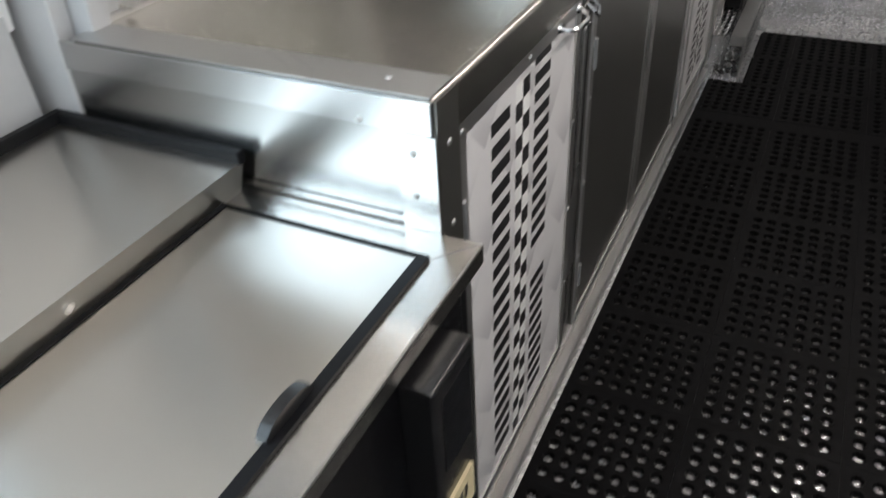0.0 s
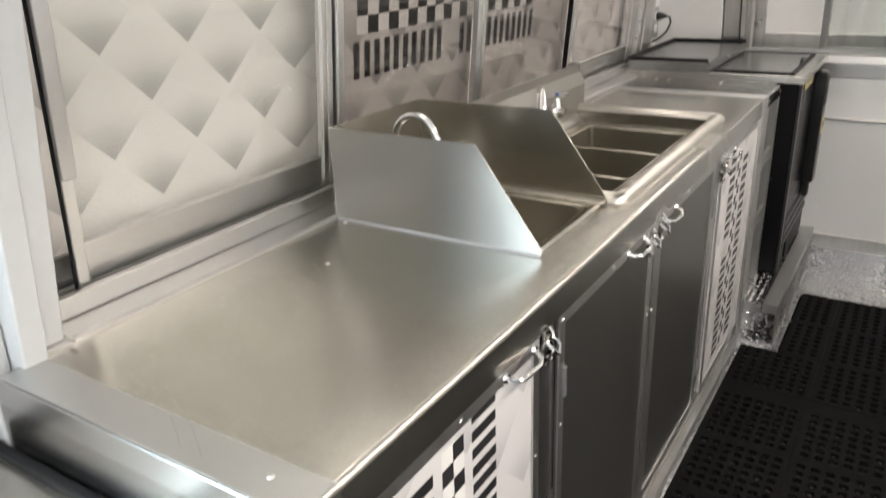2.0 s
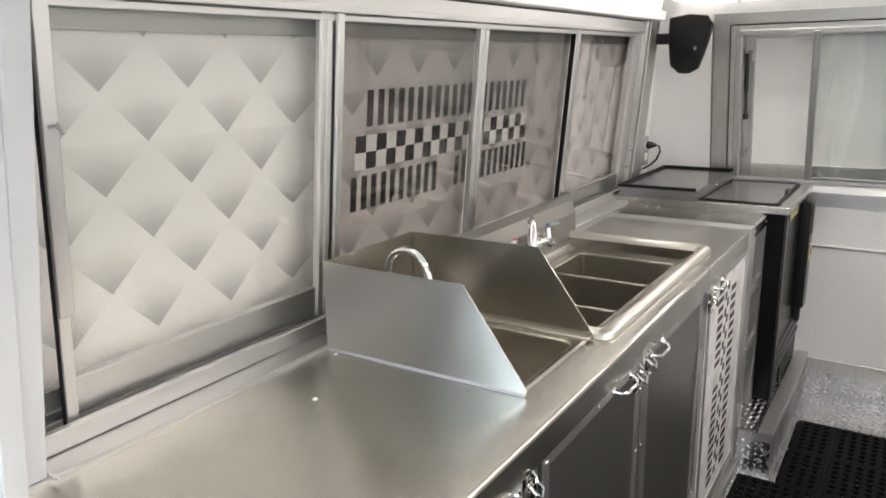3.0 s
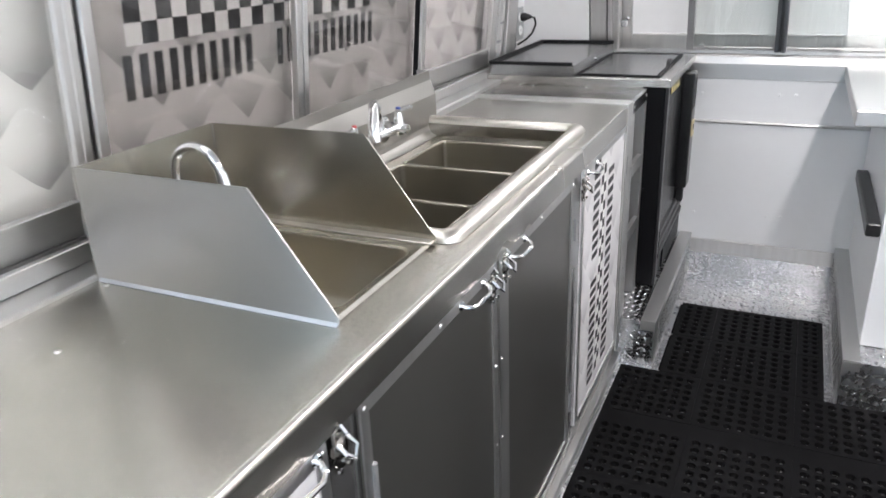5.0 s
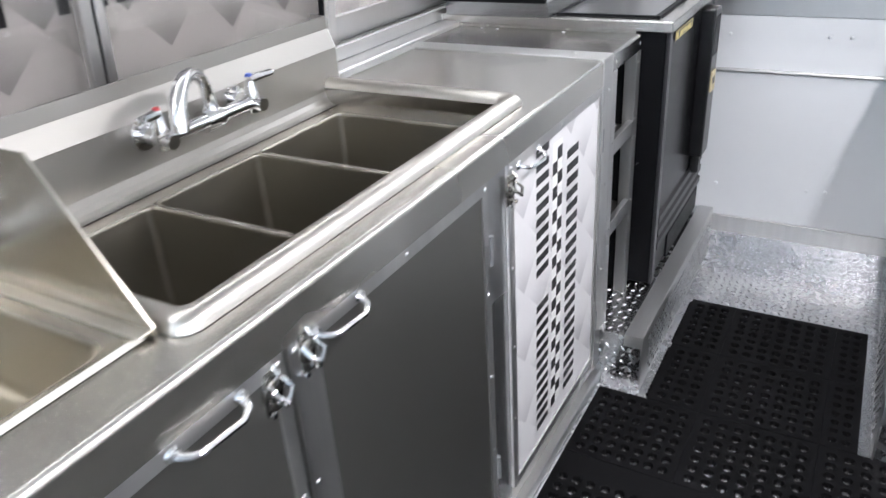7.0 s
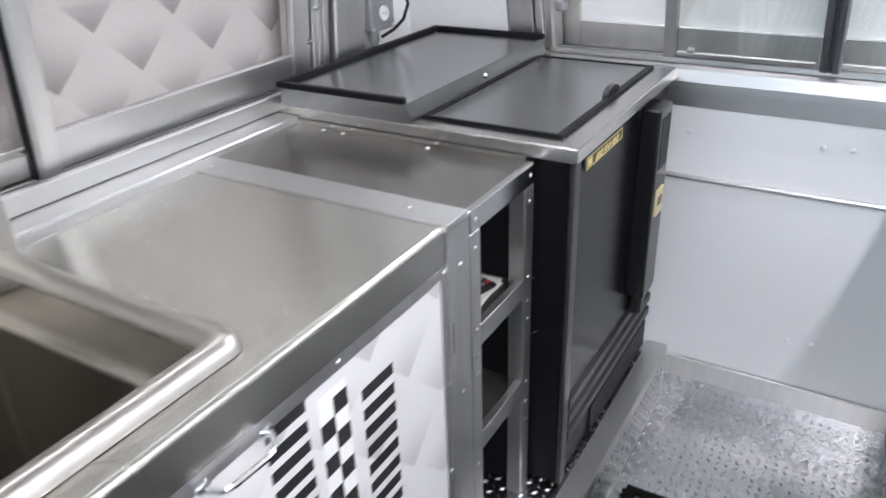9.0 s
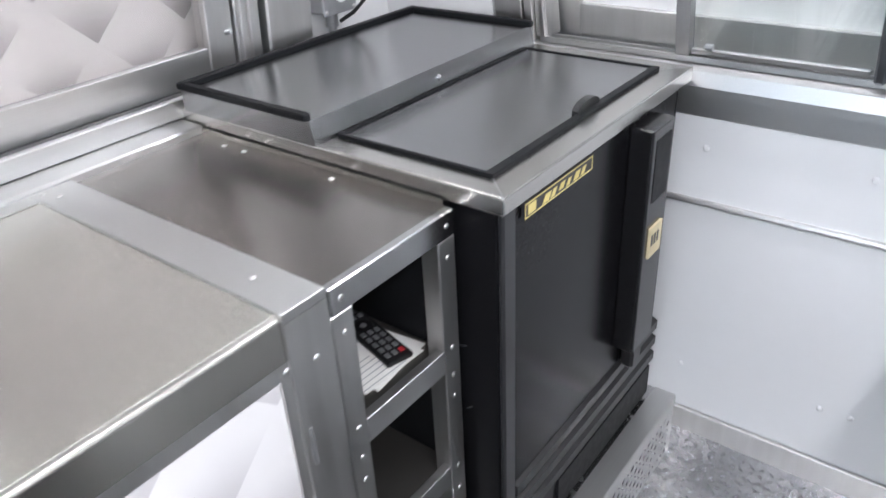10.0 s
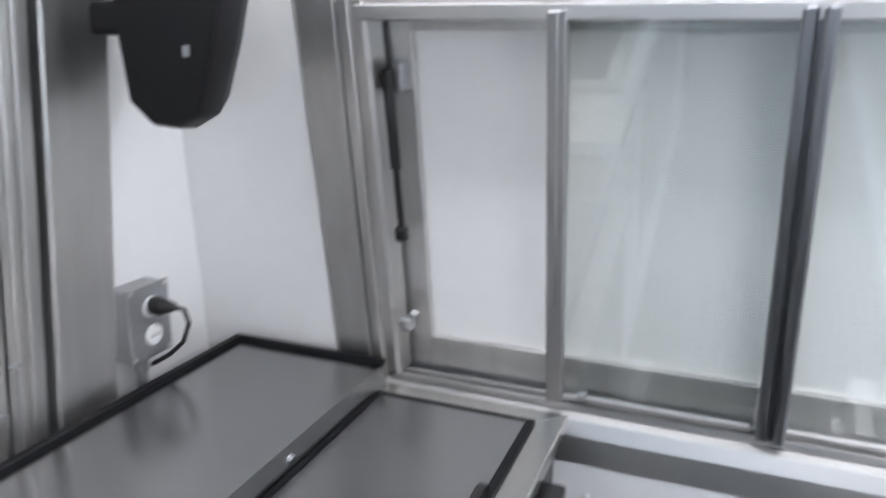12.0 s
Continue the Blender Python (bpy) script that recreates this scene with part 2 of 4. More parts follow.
def box(bm, x0, x1, y0, y1, z0, z1, bevel=0.0, seg=1):
    vs = [bm.verts.new((x, y, z)) for x in (x0, x1) for y in (y0, y1) for z in (z0, z1)]
    fs = [bm.faces.new([vs[i] for i in q]) for q in ((0, 1, 3, 2), (4, 6, 7, 5), (0, 4, 5, 1), (2, 3, 7, 6), (0, 2, 6, 4), (1, 5, 7, 3))]
    if bevel:
        es = list({e for fc in fs for e in fc.edges})
        bmesh.ops.bevel(bm, geom=es, offset=bevel, segments=seg, affect="EDGES", profile=0.5)
    return bm


def one_box(*a, bevel=0.0, seg=1):
    return box(bmesh.new(), *a, bevel=bevel, seg=seg)


def prism(bm, outline, axis, lo, hi):
    """Extrudes an outline of two coordinates along an axis."""
    def put(p, w):
        a, b = p
        return {"x": (w, a, b), "y": (a, w, b), "z": (a, b, w)}[axis]
    n = len(outline)
    va, vb = [bm.verts.new(put(p, lo)) for p in outline], [bm.verts.new(put(p, hi)) for p in outline]
    bm.faces.new(va)
    bm.faces.new(vb[::-1])
    for i in range(n):
        bm.faces.new((va[i], vb[i], vb[(i + 1) % n], va[(i + 1) % n]))
    return bm


def tube(bm, pts, r, n=10, caps=True):
    """A round bar along a line of points; r may be a list."""
    pts = [Vector(p) for p in pts]
    rs = r if isinstance(r, (list, tuple)) else [r] * len(pts)
    ring, side = [], None
    for i, p in enumerate(pts):
        d = (pts[min(i + 1, len(pts) - 1)] - pts[max(i - 1, 0)]).normalized()
        if side is None:
            side = d.orthogonal().normalized()
        side = (side - d * side.dot(d)).normalized()
        up = d.cross(side)
        ring.append([bm.verts.new(p + rs[i] * (math.cos(a) * side + math.sin(a) * up)) for a in (2 * math.pi * k / n for k in range(n))])
    for a, b in zip(ring, ring[1:]):
        for k in range(n):
            bm.faces.new((a[k], a[(k + 1) % n], b[(k + 1) % n], b[k]))
    if caps:
        bm.faces.new(ring[0][::-1])
        bm.faces.new(ring[-1])
    return bm


def arc(c, r, a0, a1, n, plane="xz"):
    out = []
    for k in range(n + 1):
        a = radians(a0 + (a1 - a0) * k / n)
        u, v = r * math.cos(a), r * math.sin(a)
        out.append((c[0] + u, c[1], c[2] + v) if plane == "xz" else (c[0], c[1] + u, c[2] + v) if plane == "yz" else (c[0] + u, c[1] + v, c[2]))
    return out


def ring_rect(bm, x0, x1, y0, y1, z, r, n=4):
    out = []
    for cx, cy, a0 in ((x1 - r, y1 - r, 0), (x0 + r, y1 - r, 90), (x0 + r, y0 + r, 180), (x1 - r, y0 + r, 270)):
        for k in range(n + 1):
            a = radians(a0 + 90 * k / n)
            out.append(bm.verts.new((cx + r * math.cos(a), cy + r * math.sin(a), z)))
    return out


def bridge(bm, a, b):
    n = len(a)
    for k in range(n):
        bm.faces.new((a[k], a[(k + 1) % n], b[(k + 1) % n], b[k]))


def bowl(bm, x0, x1, y0, y1, top, depth, r=0.022, wall=0.003):
    """A pressed sink bowl with rounded corners, a rounded floor edge and an outer skin."""
    steps = [(0, 0), (0.0025, -0.0015), (0.004, -0.006), (0.006, -(depth - 0.024)), (0.008, -(depth - 0.013)), (0.014, -(depth - 0.005)), (0.026, -depth)]
    rings = [ring_rect(bm, x0 + i, x1 - i, y0 + i, y1 - i, top + z, r) for i, z in steps]
    for a, b in zip(rings, rings[1:]):
        bridge(bm, a, b)
    bm.faces.new(rings[-1])
    outer = [ring_rect(bm, x0 - wall, x1 + wall, y0 - wall, y1 + wall, top + z, r + wall) for z in (0, -depth - wall)]
    bridge(bm, rings[0], outer[0])
    bridge(bm, *outer)
    bm.faces.new(outer[1])
    return bm


def plate(xs, ys, holes, z0, z1):
    """One sheet on a grid of lines, with some cells left open."""
    bm = bmesh.new()
    g = [[bm.verts.new((x, y, z1)) for y in ys] for x in xs]
    for i in range(len(xs) - 1):
        for j in range(len(ys) - 1):
            if (i, j) not in holes:
                bm.faces.new((g[i][j], g[i + 1][j], g[i + 1][j + 1], g[i][j + 1]))
    out = bmesh.ops.extrude_face_region(bm, geom=list(bm.faces))
    bmesh.ops.translate(bm, verts=[v for v in out["geom"] if isinstance(v, bmesh.types.BMVert)], vec=(0, 0, z0 - z1))
    return bm


def lean_left(bm):
    """The side wall above the belt leans in by a tenth."""
    for v in bm.verts:
        if v.co.z > 0.95:
            v.co.x += 0.10 * (v.co.z - 0.95)
    return bm


def lean_far(bm):
    """The end wall above the belt leans in by a fifth."""
    for v in bm.verts:
        if v.co.z > 0.95:
            v.co.y -= 0.20 * (v.co.z - 0.95)
    return bm


def dome_mesh(name, r, h, material, n=10):
    bm = bmesh.new()
    rings = [[bm.verts.new((q * r * math.cos(2 * math.pi * k / n), q * r * math.sin(2 * math.pi * k / n), z * h)) for k in range(n)] for q, z in ((1, 0), (0.9, 0.55), (0.5, 0.95))]
    for a, b in zip(rings, rings[1:]):
        bridge(bm, a, b)
    bm.faces.new(rings[-1])
    me = bpy.data.meshes.new(name)
    bm.to_mesh(me)
    bm.free()
    me.materials.append(material)
    for p in me.polygons:
        p.use_smooth = True
    return me


PAINTED = dome_mesh("rivet_painted", 0.0065, 0.0035, GREYWALL)
RIVET = dome_mesh("rivet", 0.0046, 0.0022, ALU)
OUT_X, OUT_NX, OUT_NY = Euler((0, radians(90), 0)), Euler((0, radians(-90), 0)), Euler((radians(90), 0, 0))


def tread(name, parent, u0, u1, v0, v1, put, pitch=0.0215):
    """Raised lozenges of tread plate over a rectangle; put() lays (u, v, h) into the place."""
    verts, faces = [], []
    nu, nv = int((u1 - u0) / pitch), int((v1 - v0) / pitch)
    for i in range(nu):
        for j in range(nv):
            cu, cv = u0 + (i + 0.5) * pitch, v0 + (j + 0.5) * pitch
            s = 1 if (i + j) % 2 else -1
            k = len(verts)
            for a, b, h in ((-0.0088, 0, 0), (0, -0.0034, 0), (0.0088, 0, 0), (0, 0.0034, 0), (-0.0048, 0, 0.0022), (0.0048, 0, 0.0022)):
                verts.append(put(cu + 0.7071 * (a - s * b), cv + 0.7071 * (s * a + b), h))
            faces += [(k, k + 1, k + 4), (k + 1, k + 5, k + 4), (k + 1, k + 2, k + 5), (k + 2, k + 3, k + 5), (k + 3, k + 4, k + 5), (k + 3, k, k + 4)]
    me = bpy.data.meshes.new(name)
    me.from_pydata(verts, [], faces)
    me.materials.append(TREAD)
    ob = new(name, me)
    ob.parent = parent
    ob.location = -ORIGIN[parent.name] if parent is not None else (0, 0, 0)
    return tagged(ob, "raised lozenge pattern of bright aluminium tread plate", kind="stuff")


def word_bars(parent, text, put, length, height):
    """Plain upright bars, two to a letter, with the spaces left free. put(along, up) gives a place."""
    pitch = length / len(text)
    for i, ch in enumerate(text):
        if ch == " ":
            continue
        for a0, a1 in ((0.08, 0.37), (0.59, 0.88)):
            bm = bmesh.new()
            bm.faces.new([bm.verts.new(put((i + a) * pitch, b * height)) for a, b in ((a0, 0), (a1, 0), (a1, 1), (a0, 1))])
            part("lettering_bar", bm, INK, parent)


def checker(bm, put, cols, size):
    for i in range(cols):
        j = i % 2
        q = [put((i + a) * size, (j + b) * size) for a, b in ((0, 0), (1, 0), (1, 1), (0, 1))]
        bm.faces.new([bm.verts.new(p) for p in q])
    return bm


# ---- the shell of the truck ----
LX, FY, CEILING = -0.60, 3.15, 1.74
floor = part("floor", one_box(-0.72, 1.52, -2.42, 3.30, -0.04, 0.0), TREAD)
tagged(floor, "bright aluminium tread plate floor", "floor", kind="structure")
ORIGIN[floor.name] = Vector((0, 0, 0))
tread("tread_pattern", floor, 0.12, 0.70, 2.76, 3.15, lambda u, v, h: (u, v, h + 0.0002))

bm = bmesh.new()
box(bm, -0.74, LX - 0.06, -2.42, 3.30, 0.0, 0.92)
box(bm, -0.74, LX, -2.42, -1.45, 0.92, 1.80)
box(bm, -0.74, LX, -0.32, -0.02, 0.92, 1.80)
box(bm, -0.74, LX, -1.45, -0.32, 1.575, 1.80)
box(bm, -0.74, LX, -0.02, 2.833, 1.625, 1.80)
box(bm, -0.74, LX - 0.06, 2.833, 3.30, 0.92, 1.80)
wall_left = part("wall_left", lean_left(bm), WHITE)
tagged(wall_left, "white painted side wall leaning in above the belt", "wall", kind="structure")

bm = bmesh.new()
box(bm, -0.66, 1.48, FY, FY + 0.10, 0.0, 0.90)
wall_far = part("wall_far", bm, GREYWALL)
tagged(wall_far, "pale grey sheet metal end wall below the window", "wall", kind="structure")
bm = bmesh.new()
box(bm, -0.74, -0.36, FY, FY + 0.10, 0.90, 1.80)
box(bm, -0.36, 1.20, FY, FY + 0.10, 1.62, 1.80)
box(bm, 1.20, 1.48, FY, FY + 0.10, 0.90, 1.80)
upper = part("wall_far_upper", lean_far(bm), WHITE)
tagged(upper, "white painted end wall round the window", "wall", kind="structure")
wall_right = part("wall_right", one_box(1.45, 1.52, -2.42, 3.30, 0.0, 1.80), GREYWALL)
tagged(wall_right, "pale grey side wall", "wall", kind="structure")
bm = bmesh.new()
box(bm, -0.72, 1.52, -2.42, -2.34, 0.0, 1.80)
wall_back = part("wall_back", bm, GREYWALL)
tagged(wall_back, "pale grey rear wall", "wall", kind="structure")
ceiling = part("ceiling", one_box(-0.74, 1.52, -2.42, 3.30, CEILING, 1.82), CEIL)
tagged(ceiling, "white painted ceiling", "ceiling", kind="structure")
ground = part("ground", one_box(-60, 60, -60, 60, -0.62, -0.60), surface("asphalt", (0.06, 0.06, 0.06), 0.8))
tagged(ground, "dark asphalt ground outside the truck", "ground", kind="structure")


def platform(name, x0, x1, y0, inner, label):
    """A raised floor box of tread plate with an aluminium angle on its nose."""
    ob = thing(name, ((x0 + x1) / 2, y0, 0), label, "step", kind="structure")
    top = 0.166
    part("plate_box", one_box(x0, x1, y0, FY - 0.002, 0.0, top), TREAD, ob)
    s = 1 if inner == x1 else -1
    bm = bmesh.new()
    box(bm, *sorted((inner - s * 0.045, inner + s * 0.004)), y0 - 0.004, FY - 0.004, top, top + 0.005)
    box(bm, *sorted((inner, inner + s * 0.005)), y0 - 0.004, FY - 0.004, 0.0, top)
    part("edge_angle", bm, ALU_LONG, ob, "aluminium edge angle")
    bm = bmesh.new()
    box(bm, *sorted((inner - s * 0.045, inner)), y0 - 0.005, y0, top - 0.03, top)
    part("nose_angle", bm, ALU_LONG, ob)
    tread("tread_pattern", ob, min(x0, x1) + 0.01, max(x0, x1) - 0.05, y0 + 0.01, FY - 0.02, lambda u, v, h: (u, v, top + h))
    tread("riser_pattern", ob, x0 + 0.01, x1 - 0.01, 0.004, top - 0.03, lambda u, v, h: (u, y0 - h, v))
    tread("side_pattern", ob, y0 + 0.06, FY - 0.02, 0.012, top - 0.01, lambda u, v, h: (inner + s * (0.005 + h), u, v))
    return ob


platform("step_platform", -0.66, 0.118, 2.247, 0.118, "raised aluminium tread plate platform under the cooler")
platform("step_platform", 0.690, 1.45, 2.205, 0.690, "raised aluminium tread plate platform across the aisle")

# end wall dressing
dress = thing("trim", (0.4, FY, 0.5), "aluminium trim strips and rivets on the end wall", "trim", kind="structure")
part("base_strip", one_box(0.118, 0.69, FY - 0.012, FY - 0.002, 0.085, 0.148, bevel=0.002), ALU, dress)
part("kick_plate", one_box(0.123, 0.685, FY - 0.006, FY - 0.002, 0.0, 0.085), TREAD, dress)
tread("kick_pattern", dress, 0.13, 0.68, 0.0, 0.085, lambda u, v, h: (u, FY - 0.006 - h, v))
bm = bmesh.new()
tube(bm, [(-0.05, FY - 0.004, 0.664), (1.44, FY - 0.004, 0.668)], 0.007, 8)
part("bead", bm, ALU_LONG, dress, smooth=True)
part("belt_strip", one_box(-0.3, 1.44, FY - 0.006, FY - 0.001, 0.838, 0.884, bevel=0.0015), ALU_LONG, dress)
part("lower_sheet", one_box(0.145, 1.44, FY - 0.003, FY - 0.0005, 0.15, 0.655), GREYWALL, dress)
for x, z in ((0.113, 0.778), (0.402, 0.781), (0.46, 0.783), (0.70, 0.79), (0.122, 0.265), (0.411, 0.276), (0.467, 0.279), (0.75, 0.28)):
    again("rivet", PAINTED, dress, (x, FY - 0.003, z), OUT_NY)

# ---- the side window with its closed serving flap ----
W_BOT, W_TOP = 0.945, 1.575
window_1 = thing("window_1", (LX, 1.3, W_BOT), "long aluminium sliding window in the side wall", "window", kind="structure")


def upright(name, y0, y1, z0, z1, x0, x1, parent, material=ALU, label=""):
    return part(name, lean_left(one_box(x0, x1, y0, y1, z0, z1, bevel=0.0015)), material, parent, label)


upright("window_frame", 0.165, 0.170, 0.945, W_TOP, LX - 0.004, LX + 0.001, window_1, GASKET, "dark seal of the sash")
upright("window_frame", 0.1705, 0.190, 0.945, W_TOP, LX - 0.008, LX + 0.002, window_1)
upright("window_frame", 0.742, 0.781, W_BOT, W_TOP, LX - 0.022, LX - 0.010, window_1)
upright("stile_rib", 0.744, 0.748, W_BOT, W_TOP, LX - 0.0105, LX - 0.007, window_1)
upright("stile_rib", 0.762, 0.765, W_BOT, W_TOP, LX - 0.0105, LX - 0.008, window_1)
upright("window_seal_shade", 0.7815, 0.7875, W_BOT, W_TOP, LX - 0.025, LX - 0.014, window_1, GASKET)
upright("window_frame", 0.788, 0.813, W_BOT, W_TOP, LX - 0.030, LX - 0.006, window_1)
upright("stile_rib", 0.788, 0.792, W_BOT, W_TOP, LX - 0.0065, LX - 0.002, window_1)
upright("window_frame", 1.368, 1.391, W_BOT, W_TOP, LX - 0.026, LX - 0.010, window_1)
upright("window_seal_shade", 1.3915, 1.3975, W_BOT, W_TOP, LX - 0.026, LX - 0.015, window_1, GASKET)
upright("window_frame", 1.398, 1.416, W_BOT, W_TOP, LX - 0.026, LX - 0.012, window_1)
# this black strip stands for the shaded side face of the next stile
upright("window_seal_shade", 1.996, 2.0015, W_BOT, W_TOP, LX - 0.028, LX - 0.012, window_1, GASKET)
upright("window_frame", 2.002, 2.042, W_BOT, W_TOP, LX - 0.028, LX - 0.010, window_1)
upright("stile_rib", 2.006, 2.012, W_BOT, W_TOP, LX - 0.0105, LX - 0.006, window_1)
upright("window_frame", 2.600, 2.654, W_BOT, W_TOP, LX - 0.045, LX - 0.008, window_1)
upright("window_frame", 2.658, 2.713, 0.925, 1.617, LX - 0.06, LX - 0.004, window_1)
upright("stile_rib", 2.660, 2.666, 0.925, 1.617, LX - 0.0045, LX + 0.010, window_1)
upright("stile_rib", 2.684, 2.694, 0.925, 1.617, LX - 0.0045, LX + 0.005, window_1)
for y0, y1 in ((0.190, 0.742), (2.042, 2.600)):
    upright("bottom_rail", y0, y1, 0.952, 1.012, LX - 0.035, LX - 0.012, window_1, ALU_LONG)
for y0, y1 in ((0.813, 1.368), (1.416, 1.996)):
    upright("bottom_rail", y0, y1, 0.952, 0.990, LX - 0.043, LX - 0.022, window_1, ALU_LONG)
part("head_rail", lean_left(one_box(LX - 0.030, LX - 0.009, 0.190, 2.600, 1.556, 1.569, bevel=0.0015)), ALU_LONG, window_1)
part("head_rail", lean_left(one_box(LX - 0.030, LX + 0.004, -0.02, 2.656, 1.5705, 1.5835, bevel=0.0015)), ALU_LONG, window_1)
part("head_channel", lean_left(one_box(LX - 0.060, LX - 0.012, -0.02, 2.656, 1.584, 1.6165)), ALU_LONG, window_1)
part("head_seal", lean_left(one_box(LX - 0.060, LX - 0.018, -0.02, 2.72, 1.617, 1.622)), GASKET, window_1)
part("head_fascia", lean_left(one_box(LX - 0.030, LX + 0.022, -0.02, 2.848, 1.6225, 1.662, bevel=0.004)), WHITE, window_1)
for k, x in enumerate((LX - 0.050, LX - 0.020)):
    part("window_sill", one_box(x - 0.004, x + 0.004, 0.10, 2.70, 0.930, 0.952 - 0.004 * k, bevel=0.001), ALU_LONG, window_1)
part("window_sill", one_box(LX - 0.07, LX + 0.008, 0.06, 2.72, 0.918, 0.931, bevel=0.002), ALU_LONG, window_1)
part("sill_fascia", one_box(LX + 0.009, LX + 0.024, 0.094, 2.72, 0.9195, 0.953, bevel=0.002), ALU_LONG, window_1)
for y0, y1, m, dx in ((0.186, 0.742, CLEAR, -0.0245), (0.813, 1.368, TINT, -0.033), (1.416, 1.996, TINT, -0.033), (2.046, 2.596, PALE, -0.024)):
    pane = part("pane", lean_left(one_box(LX + dx - 0.002, LX + dx + 0.002, y0 - 0.004, y1 + 0.004, 1.0, W_TOP)), m, window_1)
    pane.visible_shadow = False
upright("pull_channel", 0.1695, 0.1935, 1.12, W_TOP, LX + 0.0022, LX + 0.009, window_1, ALU_LONG, "sash pull channel")
bm = bmesh.new()
tube(bm, [(LX + 0.05, 0.178, 1.398), (LX + 0.066, 0.183, 1.402), (LX + 0.068, 0.19, 1.388)], 0.004, 6)
part("hook", bm, CHROME, window_1, "small bright hook", True)
for y, z in ((2.652, 1.10), (2.628, 1.035)):
    bm = bmesh.new()
    tube(bm, [(LX + 0.008, y, z), (LX + 0.022, y, z + 0.004)], [0.005, 0.004], 8)
    part("catch", lean_left(bm), GALV, window_1, "small metal window catch", True)

flap = thing("serving_flap", (LX - 0.09, 1.3, 0.93), "closed serving flap printed with a pale quilted pattern and black bars", "serving flap")
FX = LX - 0.070
part("panel", lean_left(one_box(FX - 0.02, FX, -0.02, 2.70, 0.93, 1.64)), QUILT, flap)
# top border is darker steel, the shade under the window head in its colour
for y0, y1, z0, z1, m in ((-0.02, 2.70, 0.93, 0.985, ALU), (-0.02, 2.70, 1.529, 1.64, DOOR), (2.655, 2.70, 0.985, 1.529, ALU)):
    part("border", lean_left(one_box(FX + 0.001, FX + 0.014, y0, y1, z0, z1)), m, flap, "metal edge of the flap")


def on_flap(a, b):
    z = b
    return (FX + 0.0022 + 0.10 * (z - 0.95), a, z)


word_bars(flap, "##########", lambda a, b: on_flap(1.773 - a, 1.416 - b), 0.815, 0.083)
word_bars(flap, "###### #####", lambda a, b: on_flap(1.813 - a, 1.219 - b), 0.905, 0.080)
bm = bmesh.new()
checker(bm, lambda a, b: on_flap(0.930 + a, 1.3135 - b), 22, 0.0393)
part("checker_band", bm, INK, flap, "black squares of a printed checker band")
bm = bmesh.new()
bm.faces.new([bm.verts.new(Vector(on_flap(a, b)) - Vector((0.001, 0, 0))) for a, b in ((0.930, 1.2349), (1.7946, 1.2349), (1.7946, 1.3135), (0.930, 1.3135))])
part("band_ground", bm, PAPER, flap, "white ground of the checker band")

# posts beside the window
posts = thing("window_post", (LX, 2.776, 0.92), "upright aluminium post between the window and the white corner", "post", "wall posts", kind="structure")
part("post_face", lean_left(one_box(LX - 0.07, LX + 0.004, 2.722, 2.833, 0.86, 1.74, bevel=0.003)), ALU, posts)
again("rivet", RIVET, posts, (LX + 0.006, 2.815, 0.985), OUT_X)
POST = surface("pale_painted_post", (0.56, 0.57, 0.58), 0.35, 0.0, (60, 60, 60), 0.03, 0.04, 0.02)
near_post = thing("window_post", (-0.52, 0.02, 0.91), "broad white painted post at the end of the counter", "post", "wall posts", kind="structure")
bm = one_box(-0.70, -0.542, 0.022, 0.056, 0.70, 1.74, bevel=0.002)
box(bm, -0.60, -0.526, 0.056, 0.092, 0.918, 1.72, bevel=0.002)
for v in bm.verts:
    if v.co.z > 0.95:
        v.co.x += 0.22 * (v.co.z - 0.95)
part("post_face", bm, POST, near_post)
part("post_side", lean_left(one_box(-0.70, -0.556, -0.008, 0.021, 0.70, 1.74, bevel=0.002)), POST, near_post)
again("rivet", RIVET, near_post, (-0.5405, 0.040, 0.957), OUT_X)
again("rivet", RIVET, near_post, (-0.481, 0.036, 1.22), OUT_X)
rng = random.Random(4)
for k in range(7):
    bm = bmesh.new()
    c0 = Vector((-0.575 + 0.010 * k, 0.0945 + 0.0008 * rng.random(), 0.9195))
    tube(bm, [c0, c0 + Vector((0.006, 0.002, 0.001)), c0 + Vector((0.012, 0.0, 0.0))], [0.002, 0.0025 + 0.002 * rng.random(), 0.0015], 7)
    part("sealant", bm, SEALANT, near_post, "pale smeared sealant", True)
part("wall_sheet", one_box(-0.64, -0.598, -0.70, -0.03, 0.0, 1.0), POST, near_post, "pale painted sheet beside the post")

# ---- the end window ----
E_BOT, E_TOP = 0.945, 1.578
window_2 = thing("window_2", (0.4, FY, E_BOT), "aluminium sliding window with one sash open in the end wall", "window", kind="structure")


def far_box(name, x0, x1, z0, z1, y0, y1, parent=None, material=ALU, label="", bevel=0.0015):
    return part(name, lean_far(one_box(x0, x1, FY + y0, FY + y1, z0, z1, bevel=bevel)), material, parent or window_2, label)


far_box("casing", -0.352, -0.2875, 0.92, 1.650, -0.008, 0.10)
far_box("casing_seal", -0.287, -0.281, 0.92, 1.60, 0.004, 0.10, None, GASKET)
far_box("casing", -0.281, -0.262, 0.93, 1.60, -0.012, 0.10)
far_box("jamb", -0.2615, -0.236, 0.945, 1.59, -0.004, 0.05)
far_box("jamb_rib", -0.244, -0.238, 0.945, 1.59, -0.010, -0.0045)
far_box("casing", -0.287, 1.20, 1.604, 1.650, -0.010, 0.10, None, ALU_LONG)
far_box("casing_seal", -0.281, 1.20, 1.598, 1.604, 0.002, 0.10, None, GASKET)
far_box("casing", -0.262, 1.20, 1.5785, 1.598, -0.006, 0.10, None, ALU_LONG)
